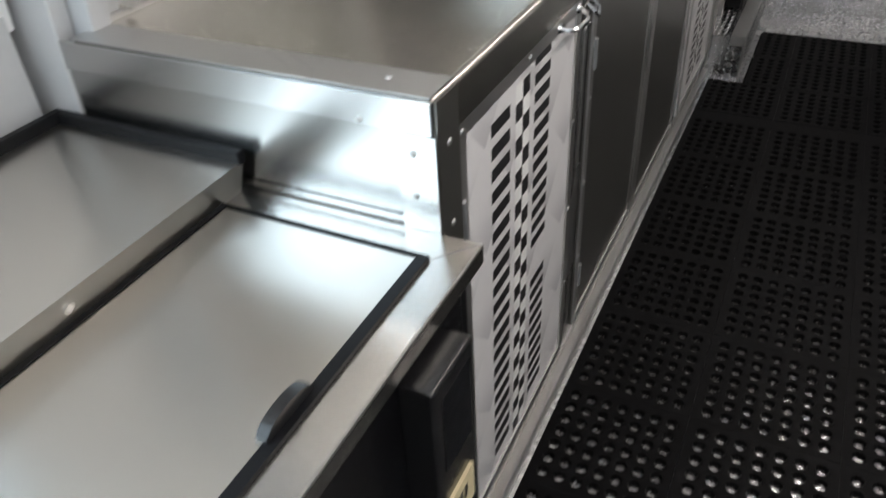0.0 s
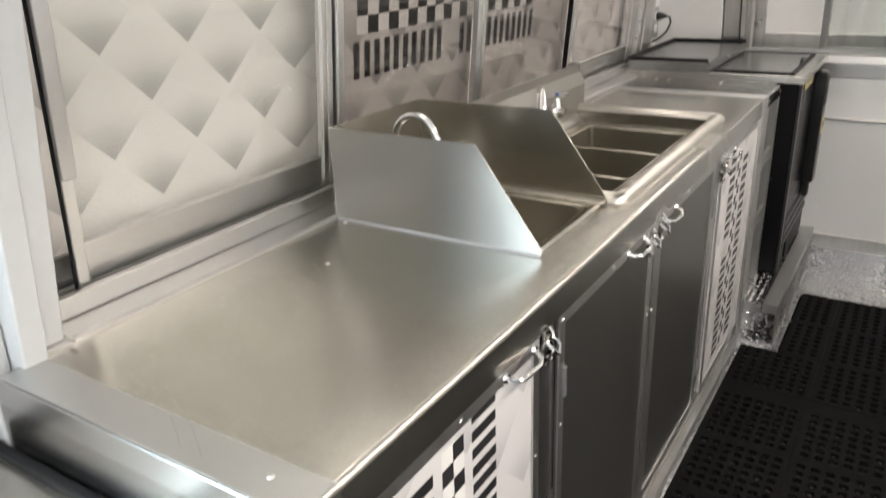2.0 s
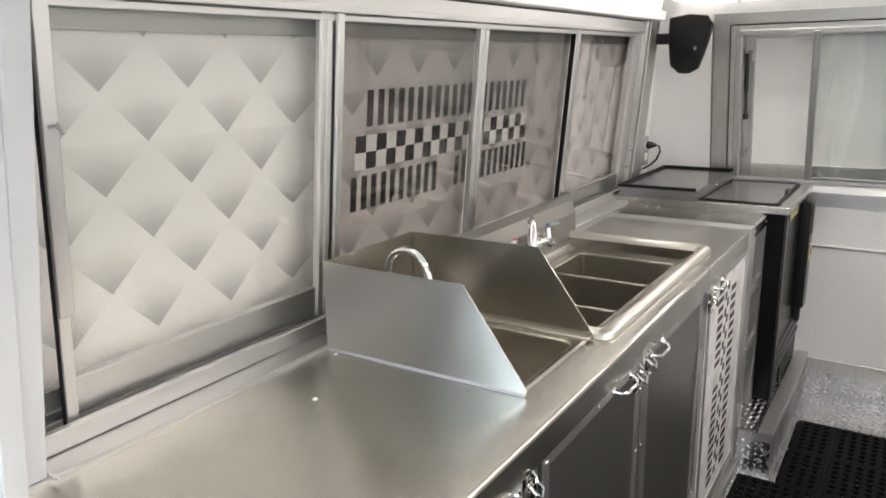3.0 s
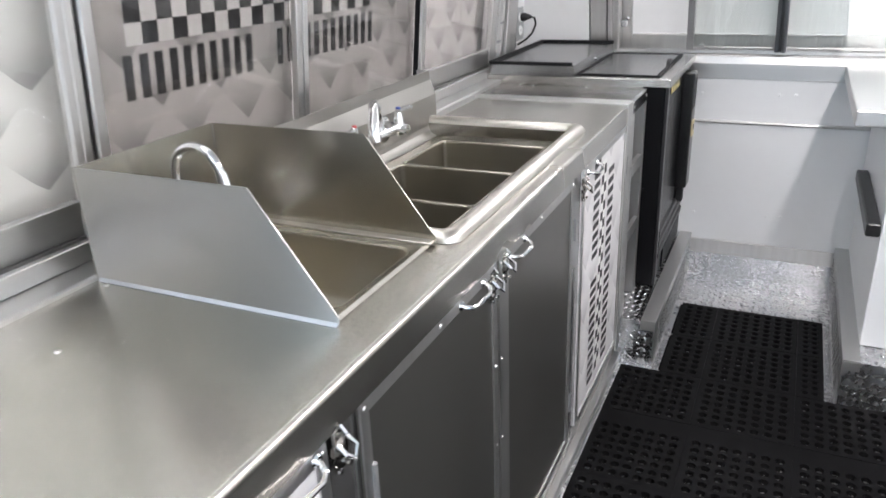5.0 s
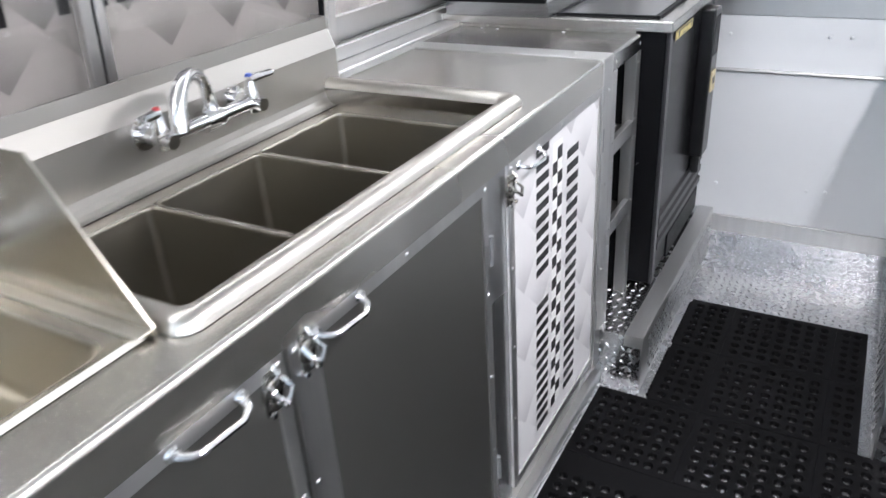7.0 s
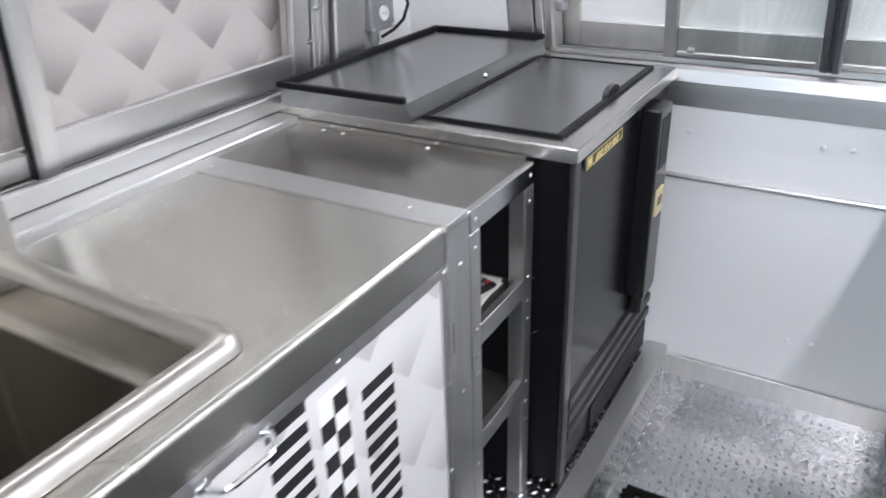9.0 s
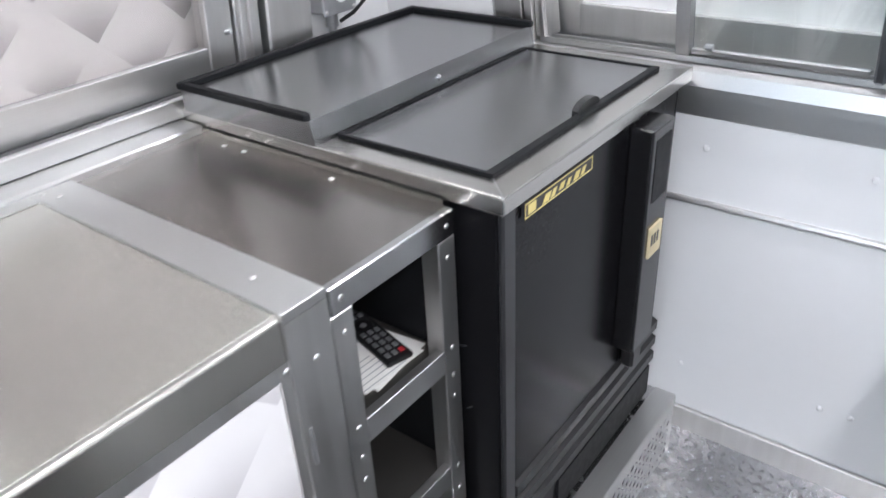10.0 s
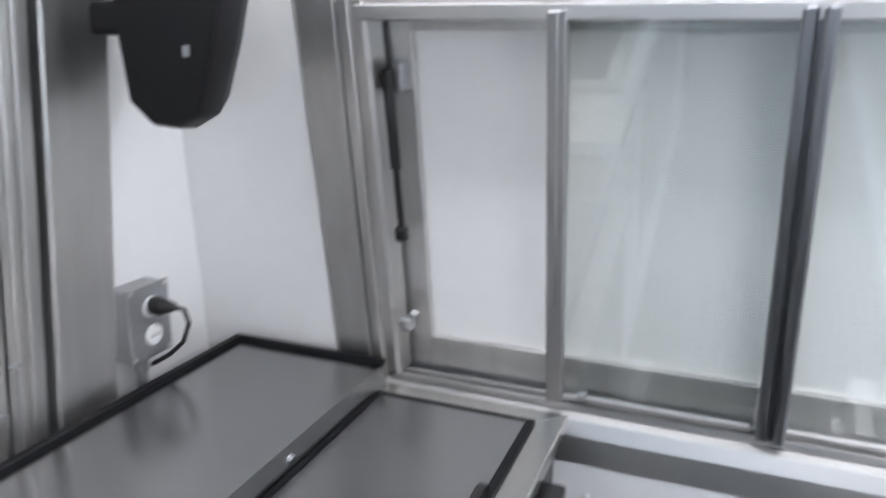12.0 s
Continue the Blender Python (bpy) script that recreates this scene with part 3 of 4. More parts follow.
far_box("head_track", -0.25, 1.20, 1.556, 1.578, -0.014, 0.02, None, ALU_LONG)
far_box("casing", 1.16, 1.20, 0.945, 1.578, -0.008, 0.10)
SASH = surface("satin_sash_aluminium", (0.43, 0.43, 0.435), 0.34, 1.0, (120, 120, 8), 0.05, 0.05, 0.0)
far_box("sash_frame", 0.036, 0.062, 0.950, 1.568, -0.016, 0.012, None, SASH)
far_box("pull_channel", 0.038, 0.052, 1.130, 1.566, -0.0215, -0.0165, None, SASH, "sash pull channel")
ANODISED = surface("dark_anodised_bar", (0.27, 0.28, 0.30), 0.34, 1.0, (120, 120, 12), 0.08, 0.05, 0.03)
for x0, x1, y0 in ((0.353, 0.371, -0.020), (0.3715, 0.3765, -0.012), (0.377, 0.394, -0.024)):
    bar = far_box("sash_frame", x0, x1, 0.945, 1.572, y0, 0.016, None, ANODISED, bevel=0.004 if x1 - x0 > 0.01 else 0.001)
    for v in bar.data.vertices:
        v.co.x -= 0.032 * (v.co.z - 0.315)
far_box("sash_frame", 0.062, 0.354, 0.952, 0.962, -0.004, 0.012, None, ALU_LONG)
far_box("sash_frame", 0.392, 1.16, 0.952, 0.962, 0.004, 0.018, None, ALU_LONG)
pane = far_box("pane", 0.058, 0.358, 0.958, 1.570, 0.002, 0.006, None, GREEN, bevel=0)
pane.visible_shadow = False
pane = far_box("pane", 0.388, 1.164, 0.958, 1.570, 0.010, 0.014, None, GREEN, bevel=0)
pane.visible_shadow = False
bm = bmesh.new()
prism(bm, [(FY + 0.05, 0.900), (FY + 0.05, 0.938), (FY - 0.004, 0.938), (FY - 0.024, 0.928), (FY - 0.030, 0.902), (FY - 0.030, 0.886), (FY, 0.886)], "x", -0.30, 1.44)
part("window_sill", bm, ALU_LONG, window_2)
part("track", one_box(-0.25, 1.16, FY - 0.010, FY - 0.004, 0.938, 0.949), ALU_LONG, window_2)
part("track", one_box(-0.25, 1.16, FY + 0.014, FY + 0.020, 0.938, 0.949), ALU_LONG, window_2)

flap_2 = thing("serving_flap", (0.4, FY + 0.1, 0.93), "closed white serving flap in an aluminium border behind the end window", "serving flap")
far_box("panel", -0.36, 1.22, 0.92, 1.64, 0.085, 0.10, flap_2, WHITE)
far_box("border", -0.300, -0.196, 0.92, 1.64, 0.065, 0.084, flap_2, ALU, "aluminium edge of the flap")
far_box("border", -0.196, 1.20, 0.92, 1.005, 0.065, 0.084, flap_2, ALU, "aluminium edge of the flap")
far_box("border", -0.196, 1.20, 1.545, 1.64, 0.065, 0.084, flap_2, ALU, "aluminium edge of the flap")
bm = bmesh.new()
tube(bm, [(-0.216, FY + 0.012, 1.225), (-0.217, FY + 0.012, 1.36)], 0.006, 10)
tube(bm, [(-0.217, FY + 0.012, 1.33), (-0.218, FY + 0.012, 1.485)], 0.009, 10)
strut = part("gas_strut", lean_far(bm), PLASTIC, flap_2, "black gas strut", True)
part("ball_joint", lean_far(one_box(-0.226, -0.206, FY, FY + 0.024, 1.205, 1.232, bevel=0.006, seg=2)), PLASTIC, strut)
part("bracket", lean_far(one_box(-0.216, -0.200, FY + 0.024, FY + 0.066, 1.452, 1.498, bevel=0.003)), GALV, strut, "pressed metal bracket")
bm = bmesh.new()
tube(bm, [(-0.215, FY + 0.04, 1.055), (-0.200, FY - 0.0, 1.075)], 0.006, 8)
box(bm, -0.228, -0.206, FY - 0.012, FY + 0.02, 1.038, 1.064, bevel=0.004)
part("sash_catch", lean_far(bm), GALV, window_2, "small metal sash catch")
bm = bmesh.new()
tube(bm, [(0.088, FY - 0.008, 0.968), (0.102, FY - 0.008, 0.968)], 0.006, 8)
part("sash_knob", bm, GALV, window_2)

# ---- ribbon lamps under the ceiling edge ----


def ribbon(p0, p1, clips, lit):
    mid = (Vector(p0) + Vector(p1)) / 2
    ob = thing("led_strip", mid, "lit white ribbon lamp along the ceiling edge", "light strip", "ceiling ribbon lamps")
    bm = bmesh.new()
    tube(bm, [p0, p1], 0.0065, 8)
    part("tube", bm, lit, ob)
    d = (Vector(p1) - Vector(p0))
    for k in clips:
        c = Vector(p0) + d * k
        part("clip", one_box(c.x - 0.008, c.x + 0.008, c.y - 0.008, c.y + 0.008, c.z - 0.010, CEILING), GALV, ob)
    return ob


ribbon((-0.440, -1.6, 1.702), (-0.440, 2.970, 1.702), (0.15, 0.5, 0.72, 0.93), LED_SIDE)
ribbon((-0.43, 2.982, 1.702), (1.38, 2.982, 1.702), (0.10, 0.22, 0.45, 0.8), LED)
lamp = thing("ceiling_light", (0.82, 0.225, CEILING), "long white ceiling lamp over the aisle", "ceiling light")
part("housing", one_box(0.785, 0.855, -1.92, 2.37, 1.722, CEILING - 0.001, bevel=0.004), CEIL, lamp)
part("diffuser", one_box(0.793, 0.847, -1.90, 2.35, 1.714, 1.7215), LED_PANEL, lamp, "lit white diffuser")

# ---- the counter with its doors ----
TOP = 0.910
counter = thing("counter", (-0.26, 1.13, 0.0), "long stainless steel counter with a folded front edge", "counter")
bm = plate((-0.52, -0.445, -0.090, -0.052, -0.05), (0.0, 0.690, 0.975, 1.003, 1.848, 2.200), {(1, 1), (0, 3), (1, 3), (2, 3)}, TOP - 0.012, TOP)
part("worktop", bm, STEEL, counter)
bm = bmesh.new()
nose = [(-0.009 + 0.009 * math.sin(radians(a)), TOP - 0.009 + 0.009 * math.cos(radians(a))) for a in range(0, 91, 10)]
prism(bm, [(-0.05, 0.896), (-0.05, TOP)] + nose + [(0.0, 0.852), (-0.014, 0.852), (-0.014, 0.896)], "y", 0.0, 2.199)
part("front_edge", bm, STEEL, counter, smooth=True)
part("end_trim", one_box(-0.52, -0.002, -0.006, 0.052, TOP + 0.001, TOP + 0.003), ALU_LONG, counter, "narrow metal trim across the counter end")
for x0 in (-0.246, -0.212):
    bm = bmesh.new()
    tube(bm, [(x0, 0.046, TOP + 0.003), (x0 + 0.034, 0.027, TOP + 0.003), (x0 + 0.058, 0.012, TOP + 0.003)], 0.0004, 4)
    part("scratch", bm, GALV, counter, "fine dark scratch across the trim")
part("joint_trim", one_box(-0.5195, 0.0035, 2.1995, 2.263, TOP - 0.010, TOP + 0.003, bevel=0.001), ALU_LONG, counter, "metal joint strip across the counter")
part("joint_trim", one_box(-0.0015, 0.0035, 2.1995, 2.263, 0.060, TOP - 0.0105), ALU, counter, "metal joint strip down the counter front")
part("back_margin", one_box(-0.5195, -0.489, 1.876, 2.199, TOP + 0.0005, TOP + 0.0026), ALU_LONG, counter, "pale metal margin behind the worktop")
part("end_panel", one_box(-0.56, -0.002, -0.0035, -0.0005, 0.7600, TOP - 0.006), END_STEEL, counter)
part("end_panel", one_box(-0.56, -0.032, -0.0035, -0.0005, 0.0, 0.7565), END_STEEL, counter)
part("end_seam", one_box(-0.56, -0.032, 0.0, 0.002, 0.750, 0.766), GASKET, counter, "dark seam across the counter end")
part("end_fold", one_box(-0.56, -0.001, -0.007, -0.0036, 0.868, TOP - 0.002, bevel=0.001), STEEL_SIDE, counter)
part("corner_angle", one_box(-0.045, 0.003, -0.007, -0.004, 0.10, 0.8675, bevel=0.0005), STEEL_SIDE, counter)
part("corner_angle", one_box(0.0002, 0.003, -0.001, 0.052, 0.06, TOP - 0.004), DOOR, counter)
part("back_ledge", one_box(-0.582, -0.52, 0.056, 2.50, 0.86, 0.919, bevel=0.003), ALU_LONG, counter, "pale metal ledge under the window")
for y0, y1 in ((0.0, 0.070), (0.515, 0.625), (1.040, 1.145), (1.600, 1.690), (2.170, 2.262)):
    part("stile", one_box(-0.03, -0.009, y0, y1, 0.055, 0.850), STEEL_SIDE, counter)
part("top_rail", one_box(-0.03, -0.0095, 0.0, 2.262, 0.80, 0.850), STEEL, counter)
part("bottom_rail", one_box(-0.03, -0.0095, 0.0, 2.247, 0.035, 0.11), DOOR, counter)
part("toe_strip", one_box(-0.03, 0.012, 0.0, 2.247, 0.0, 0.034, bevel=0.003), ALU_LONG, counter, "bright floor strip")
part("carcass", one_box(-0.555, -0.04, 0.02, 2.24, 0.02, 0.60), DOOR, counter)
for x, y, z, turn in ((-0.067, 0.026, TOP + 0.003, None), (-0.384, 0.486, TOP, None), (-0.08, 2.232, TOP + 0.003, None), (-0.507, 2.212, TOP + 0.003, None), (-0.482, 2.224, TOP + 0.003, None), (-0.49, 0.664, TOP, None)):
    again("rivet", RIVET, counter, (x, y, z), turn)
for y, z in ((0.026, 0.848), (0.026, 0.74), (0.026, 0.45), (2.236, 0.834), (2.236, 0.60), (2.236, 0.36)):
    again("rivet", RIVET, counter, (0.003 if y < 1 else 0.0035, y, z), OUT_X)
for x, z in ((-0.026, 0.844), (-0.09, 0.875), (-0.026, 0.79)):
    again("rivet", RIVET, counter, (x, -0.007, z), OUT_NY)


def pull(parent, y0, y1, z):
    """A bent rod pull on two round feet."""
    bm = bmesh.new()
    pts = [(0.010, y0, z), (0.017, y0 + 0.002, z - 0.002), (0.025, y0 + 0.008, z - 0.004), (0.029, y0 + 0.020, z - 0.006), (0.029, y1 - 0.020, z - 0.010), (0.025, y1 - 0.008, z - 0.004), (0.017, y1 - 0.002, z - 0.002), (0.010, y1, z)]
    tube(bm, pts, 0.0040, 8)
    for y in (y0, y1):
        tube(bm, [(0.0085, y, z), (0.0125, y, z)], [0.009, 0.007], 10)
    return part("handle", bm, CHROME, parent, "bright bent metal pull handle", True)


def latch(parent, y, z):
    """A round-bodied turn latch with a wire bail and a drop ring."""
    bm = bmesh.new()
    tube(bm, [(0.004, y, z), (0.009, y, z), (0.013, y, z)], [0.017, 0.016, 0.010], 14)
    box(bm, 0.004, 0.008, y - 0.015, y + 0.015, z - 0.030, z + 0.030, bevel=0.002)
    body = part("latch", bm, AGED_SHADED, parent, "bright turn latch with a wire bail", True)
    bm = bmesh.new()
    tube(bm, [(0.011, y - 0.011, z + 0.013), (0.024, y - 0.012, z + 0.003), (0.028, y, z - 0.008), (0.024, y + 0.012, z + 0.003), (0.011, y + 0.011, z + 0.013)], 0.0030, 6)
    tube(bm, [(0.012, y, z + 0.018), (0.018, y, z + 0.026), (0.010, y, z + 0.034)], 0.0026, 6)
    for s in (-1, 1):
        tube(bm, [(0.010, y + s * 0.011, z - 0.026), (0.014, y + s * 0.011, z - 0.026)], 0.004, 8)
    part("bail", bm, AGED_SHADED if z < 0.81 else CHROME, body, smooth=True)
    return body


def door(y0, y1, panel_material, label, handle, latch_at, hinge_side, near=0.020):
    z0, z1 = 0.088, 0.8515
    ob = part("door", one_box(0.0, 0.004, y0, y1, z0, z1), panel_material, counter, label)
    w, h = 0.020, 0.0075
    for a0, a1, b0, b1 in ((y0, y1, z1 - w, z1), (y0, y1, z0, z0 + w), (y0, y0 + near, z0 + w, z1 - w), (y1 - w, y1, z0 + w, z1 - w)):
        part("edge_trim", one_box(0.004, h, a0, a1, b0, b1), ALU, ob)
    for y in (y0 + w / 2, y1 - w / 2):
        for z in (z0 + 0.012, z0 + 0.19, z0 + 0.37, z0 + 0.55, z1 - 0.012):
            again("rivet", RIVET, ob, (h, y, z), OUT_X)
    again("rivet", RIVET, ob, (h, (y0 + y1) / 2, z1 - w / 2), OUT_X)
    pull(ob, *handle)
    latch(ob, *latch_at)
    for z in (0.22, 0.72):
        bm = bmesh.new()
        tube(bm, [(0.008, hinge_side, z - 0.028), (0.008, hinge_side, z + 0.028)], 0.005, 8)
        part("hinge", bm, GALV, ob, smooth=True)
    ob.location.x -= 0.008
    return ob


def columns(ob, spots, down):
    """Three upright printed columns: two of bars and a checker band between them."""
    for text, y0, y1, z0, z1 in spots:
        if text:
            put = (lambda a, b: (0.0046, y0 + b, z1 - a)) if down else (lambda a, b: (0.0046, y1 - b, z0 + a))
            word_bars(ob, text, put, z1 - z0, y1 - y0)
        else:
            size = (y1 - y0) / 2
            bm = bmesh.new()
            checker(bm, lambda a, b: (0.0046, y0 + b, z0 + a), int((z1 - z0) / size), size)
            part("checker_band", bm, INK, ob, "black squares of a printed checker band")
            bm = bmesh.new()
            bm.faces.new([bm.verts.new((0.0043, a, b)) for a, b in ((y0, z0), (y1, z0), (y1, z1), (y0, z1))])
            part("band_ground", bm, PAPER, ob, "white ground of the checker band")


WHITE_DOOR = "white quilted print cabinet door with black printed bars and a checker band"
DARK_DOOR = "sheet steel cabinet door toned dark, in a riveted metal trim"
d1 = door(0.056, 0.520, QUILT_DOOR, WHITE_DOOR, (0.408, 0.498, 0.840), (0.548, 0.822), 0.060)
columns(d1, (("##########", 0.157, 0.222, 0.135, 0.808), ("", 0.243, 0.297, 0.115, 0.818), ("###### #####", 0.318, 0.384, 0.140, 0.838)), True)
door(0.598, 1.082, DOOR, DARK_DOOR, (0.917, 1.012, 0.840), (1.060, 0.813), 0.618)
door(1.092, 1.606, DOOR, DARK_DOOR, (1.140, 1.232, 0.840), (1.122, 0.826), 1.610, 0.050)
d4 = door(1.690, 2.206, QUILT_DOOR, WHITE_DOOR, (1.730, 1.822, 0.834), (1.698, 0.800), 2.210)
columns(d4, (("###### #####", 1.820, 1.886, 0.140, 0.836), ("", 1.906, 1.960, 0.150, 0.812), ("##########", 1.988, 2.058, 0.140, 0.778)), False)

# ---- hand sink with its splash guard ----
hand_sink = thing("hand_sink", (-0.27, 0.83, TOP), "small stainless drop-in hand sink", "sink")
bm = bmesh.new()
bowl(bm, -0.428, -0.098, 0.712, 0.948, TOP + 0.004, 0.120, 0.024)
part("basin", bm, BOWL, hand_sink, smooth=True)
bm = bmesh.new()
a = ring_rect(bm, -0.5195, -0.080, 0.6790, 0.9838, TOP + 0.001, 0.008)
b = ring_rect(bm, -0.5170, -0.083, 0.6815, 0.9813, TOP + 0.008, 0.008)
c = ring_rect(bm, -0.434, -0.092, 0.706, 0.954, TOP + 0.006, 0.026)
d = ring_rect(bm, -0.429, -0.097, 0.711, 0.949, TOP + 0.004, 0.024)
for p, q in ((a, b), (b, c), (c, d)):
    bridge(bm, p, q)
part("rim", bm, SINK, hand_sink, smooth=True)
bm = bmesh.new()
DX, DY, DZ = -0.246, 0.830, TOP - 0.1155
tube(bm, [(DX, DY, DZ), (DX, DY, DZ + 0.003), (DX, DY, DZ + 0.001)], [0.056, 0.052, 0.046], 28)
strainer = part("drain", bm, AGED_SHADED, hand_sink, "round bright drain strainer", True)
for k in range(3):
    bm = bmesh.new()
    tube(bm, arc((DX, DY, DZ + 0.003), 0.047 - 0.011 * k, 0, 360, 28, "xy"), 0.0026, 6, False)
    part("drain_ring", bm, CHROME if k != 1 else AGED_SHADED, strainer, smooth=True)

guard = thing("splash_guard", (-0.3, 0.83, TOP), "folded stainless splash guard round three sides of the hand sink", "splash guard")
side = [(-0.520, TOP + 0.002), (-0.073, TOP + 0.002), (-0.072, TOP + 0.012), (-0.198, 1.094), (-0.520, 1.094)]
part("side_panel", prism(bmesh.new(), side, "y", 0.676, 0.6785), GUARD, guard)
part("side_panel", prism(bmesh.new(), side, "y", 0.984, 0.9865), SINK, guard)
part("back_panel", one_box(-0.5225, -0.520, 0.676, 0.9865, TOP + 0.002, 1.094), SINK, guard)
part("seal_bead", prism(bmesh.new(), [(0.6705, TOP + 0.0005), (0.676, TOP + 0.0005), (0.676, TOP + 0.005), (0.674, TOP + 0.003)], "x", -0.515, -0.074), SEAL, guard, "pale grey silicone bead")
part("flange", one_box(-0.515, -0.075, 0.966, 0.984, TOP + 0.0072, TOP + 0.0102, bevel=0.001), RIM_STEEL, guard)
bm = bmesh.new()
tube(bm, [(-0.5190, 0.9830, TOP + 0.010), (-0.5190, 0.9830, 1.093)], 0.0022, 8)
part("corner_fold", bm, AGED_SHADED, guard, "bright folded corner", True)

tap = thing("gooseneck_faucet", (-0.468, 0.832, TOP), "chrome gooseneck faucet with two knobs on the hand sink", "faucet")
part("deck_plate", one_box(-0.492, -0.446, 0.762, 0.902, TOP + 0.008, TOP + 0.026, bevel=0.008, seg=2), CHROME, tap, smooth=True)
bm = bmesh.new()
tube(bm, [(-0.470, 0.832, TOP + 0.02), (-0.476, 0.832, 1.040)] + arc((-0.428, 0.832, 1.046), 0.048, 180, 12, 14) + [(-0.379, 0.832, 1.050), (-0.375, 0.832, 1.036)], 0.0085, 12)
tube(bm, [(-0.3795, 0.832, 1.054), (-0.3735, 0.832, 1.028)], 0.0115, 12)
tube(bm, [(-0.470, 0.832, TOP + 0.02), (-0.470, 0.832, TOP + 0.05)], [0.016, 0.011], 12)
part("spout", bm, CHROME, tap, smooth=True)
for y in (0.782, 0.882):
    bm = bmesh.new()
    tube(bm, [(-0.470, y, TOP + 0.024), (-0.470, y, TOP + 0.034), (-0.470, y, TOP + 0.038), (-0.470, y, TOP + 0.064), (-0.470, y, TOP + 0.072)], [0.012, 0.012, 0.019, 0.022, 0.014], 9)
    part("knob", bm, CHROME, tap, "fluted chrome knob", True)

# ---- three compartment sink ----
DECK = TOP - 0.034
sink = thing("three_compartment_sink", (-0.27, 1.43, TOP), "stainless three compartment sink with a rolled rim and a tall backsplash", "sink")
bm = bmesh.new()
rows = []
for k in range(8):
    a = math.pi * k / 7
    inn, up = 0.0185 * (1 - math.cos(a)), 0.019 * math.sin(a)
    rows.append(ring_rect(bm, -0.515 + 0.4 * inn, -0.038 - inn, 0.992 + inn, 1.858 - inn, TOP + 0.001 + up, 0.027 - 0.4 * inn, 6))
for p, q in zip(rows, rows[1:]):
    bridge(bm, p, q)
part("rolled_rim", bm, RIM_STEEL, sink, smooth=True)
bm = bmesh.new()
bridge(bm, ring_rect(bm, -0.5002, -0.0752, 1.0292, 1.8208, TOP + 0.0015, 0.016, 6), ring_rect(bm, -0.499, -0.077, 1.031, 1.819, DECK, 0.016, 6))
# inner wall in a darker steel, the shade below the rim in its colour
part("inner_wall", bm, AGED_SHADED, sink, "upright inner wall below the rolled rim")
BOWLS = ((1.052, 1.279), (1.287, 1.526), (1.534, 1.778))
BX0, BX1 = -0.426, -0.128
bm = plate((-0.502, BX0, BX1, -0.076), (1.026, *BOWLS[0], *BOWLS[1], *BOWLS[2], 1.821), {(1, 1), (1, 3), (1, 5)}, DECK - 0.004, DECK)
part("deck", bm, SINK, sink)
for y0, y1 in BOWLS:
    bm = bmesh.new()
    bowl(bm, BX0, BX1, y0, y1, DECK + 0.0005, 0.300, 0.012, 0.001)
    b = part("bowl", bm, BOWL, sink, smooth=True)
    bm = bmesh.new()
    yc = (y0 + y1) / 2
    tube(bm, [(-0.266, yc, DECK - 0.298), (-0.266, yc, DECK - 0.293), (-0.266, yc, DECK - 0.296)], [0.045, 0.042, 0.030], 20)
    part("drain", bm, CHROME, b, smooth=True)
bm = bmesh.new()
prism(bm, [(-0.460, DECK + 0.001), (-0.468, DECK + 0.003), (-0.477, DECK + 0.008), (-0.484, DECK + 0.016), (-0.487, DECK + 0.028), (-0.487, 0.986), (-0.503, 1.024), (-0.505, 1.050), (-0.508, 1.050), (-0.506, 1.023), (-0.490, 0.985), (-0.490, DECK + 0.001)], "y", 0.992, 1.874)
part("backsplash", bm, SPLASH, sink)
for y in (0.990, 1.874):
    part("backsplash_end", prism(bmesh.new(), [(-0.487, TOP - 0.01), (-0.487, 0.986), (-0.503, 1.024), (-0.505, 1.050), (-0.545, 1.050), (-0.545, TOP - 0.01)], "y", y, y + 0.002), STEEL_SIDE, sink)

mixer = thing("wall_faucet", (-0.47, 1.43, 0.955), "chrome wall mounted mixer faucet with red and blue handles", "faucet")
bm = bmesh.new()
tube(bm, [(-0.440, 1.345, 0.962), (-0.440, 1.556, 0.962)], 0.012, 12)
tube(bm, [(-0.440, 1.432, 0.962), (-0.440, 1.468, 0.962)], 0.020, 12)
part("body", bm, CHROME, mixer, smooth=True)
for y, m, lab in ((1.345, RED, "hot"), (1.556, BLUE, "cold")):
    bm = bmesh.new()
    tube(bm, [(-0.486, y, 0.962), (-0.480, y, 0.962), (-0.479, y, 0.962), (-0.450, y, 0.962)], [0.026, 0.024, 0.014, 0.014], 14)
    tube(bm, [(-0.440, y, 0.944), (-0.440, y, 0.962), (-0.440, y, 0.985), (-0.440, y, 1.000)], [0.012, 0.015, 0.011, 0.008], 12)
    tube(bm, [(-0.455, y, 0.962), (-0.415, y, 0.958)], [0.014, 0.012], 12)
    v = part("valve", bm, CHROME, mixer, smooth=True)
    bm = bmesh.new()
    s = 1 if y > 1.4 else -1
    tube(bm, [(-0.440, y, 1.002), (-0.438, y + s * 0.012, 1.003), (-0.430, y + s * 0.045, 1.004), (-0.428, y + s * 0.05, 1.004)], [0.009, 0.008, 0.0065, 0.004], 8)
    part("lever", bm, CHROME, v, smooth=True)
    bm = bmesh.new()
    tube(bm, [(-0.440, y, 1.008), (-0.440, y, 1.0125)], [0.007, 0.005], 10)
    part("index_button", bm, m, v, "coloured index button", True)
bm = bmesh.new()
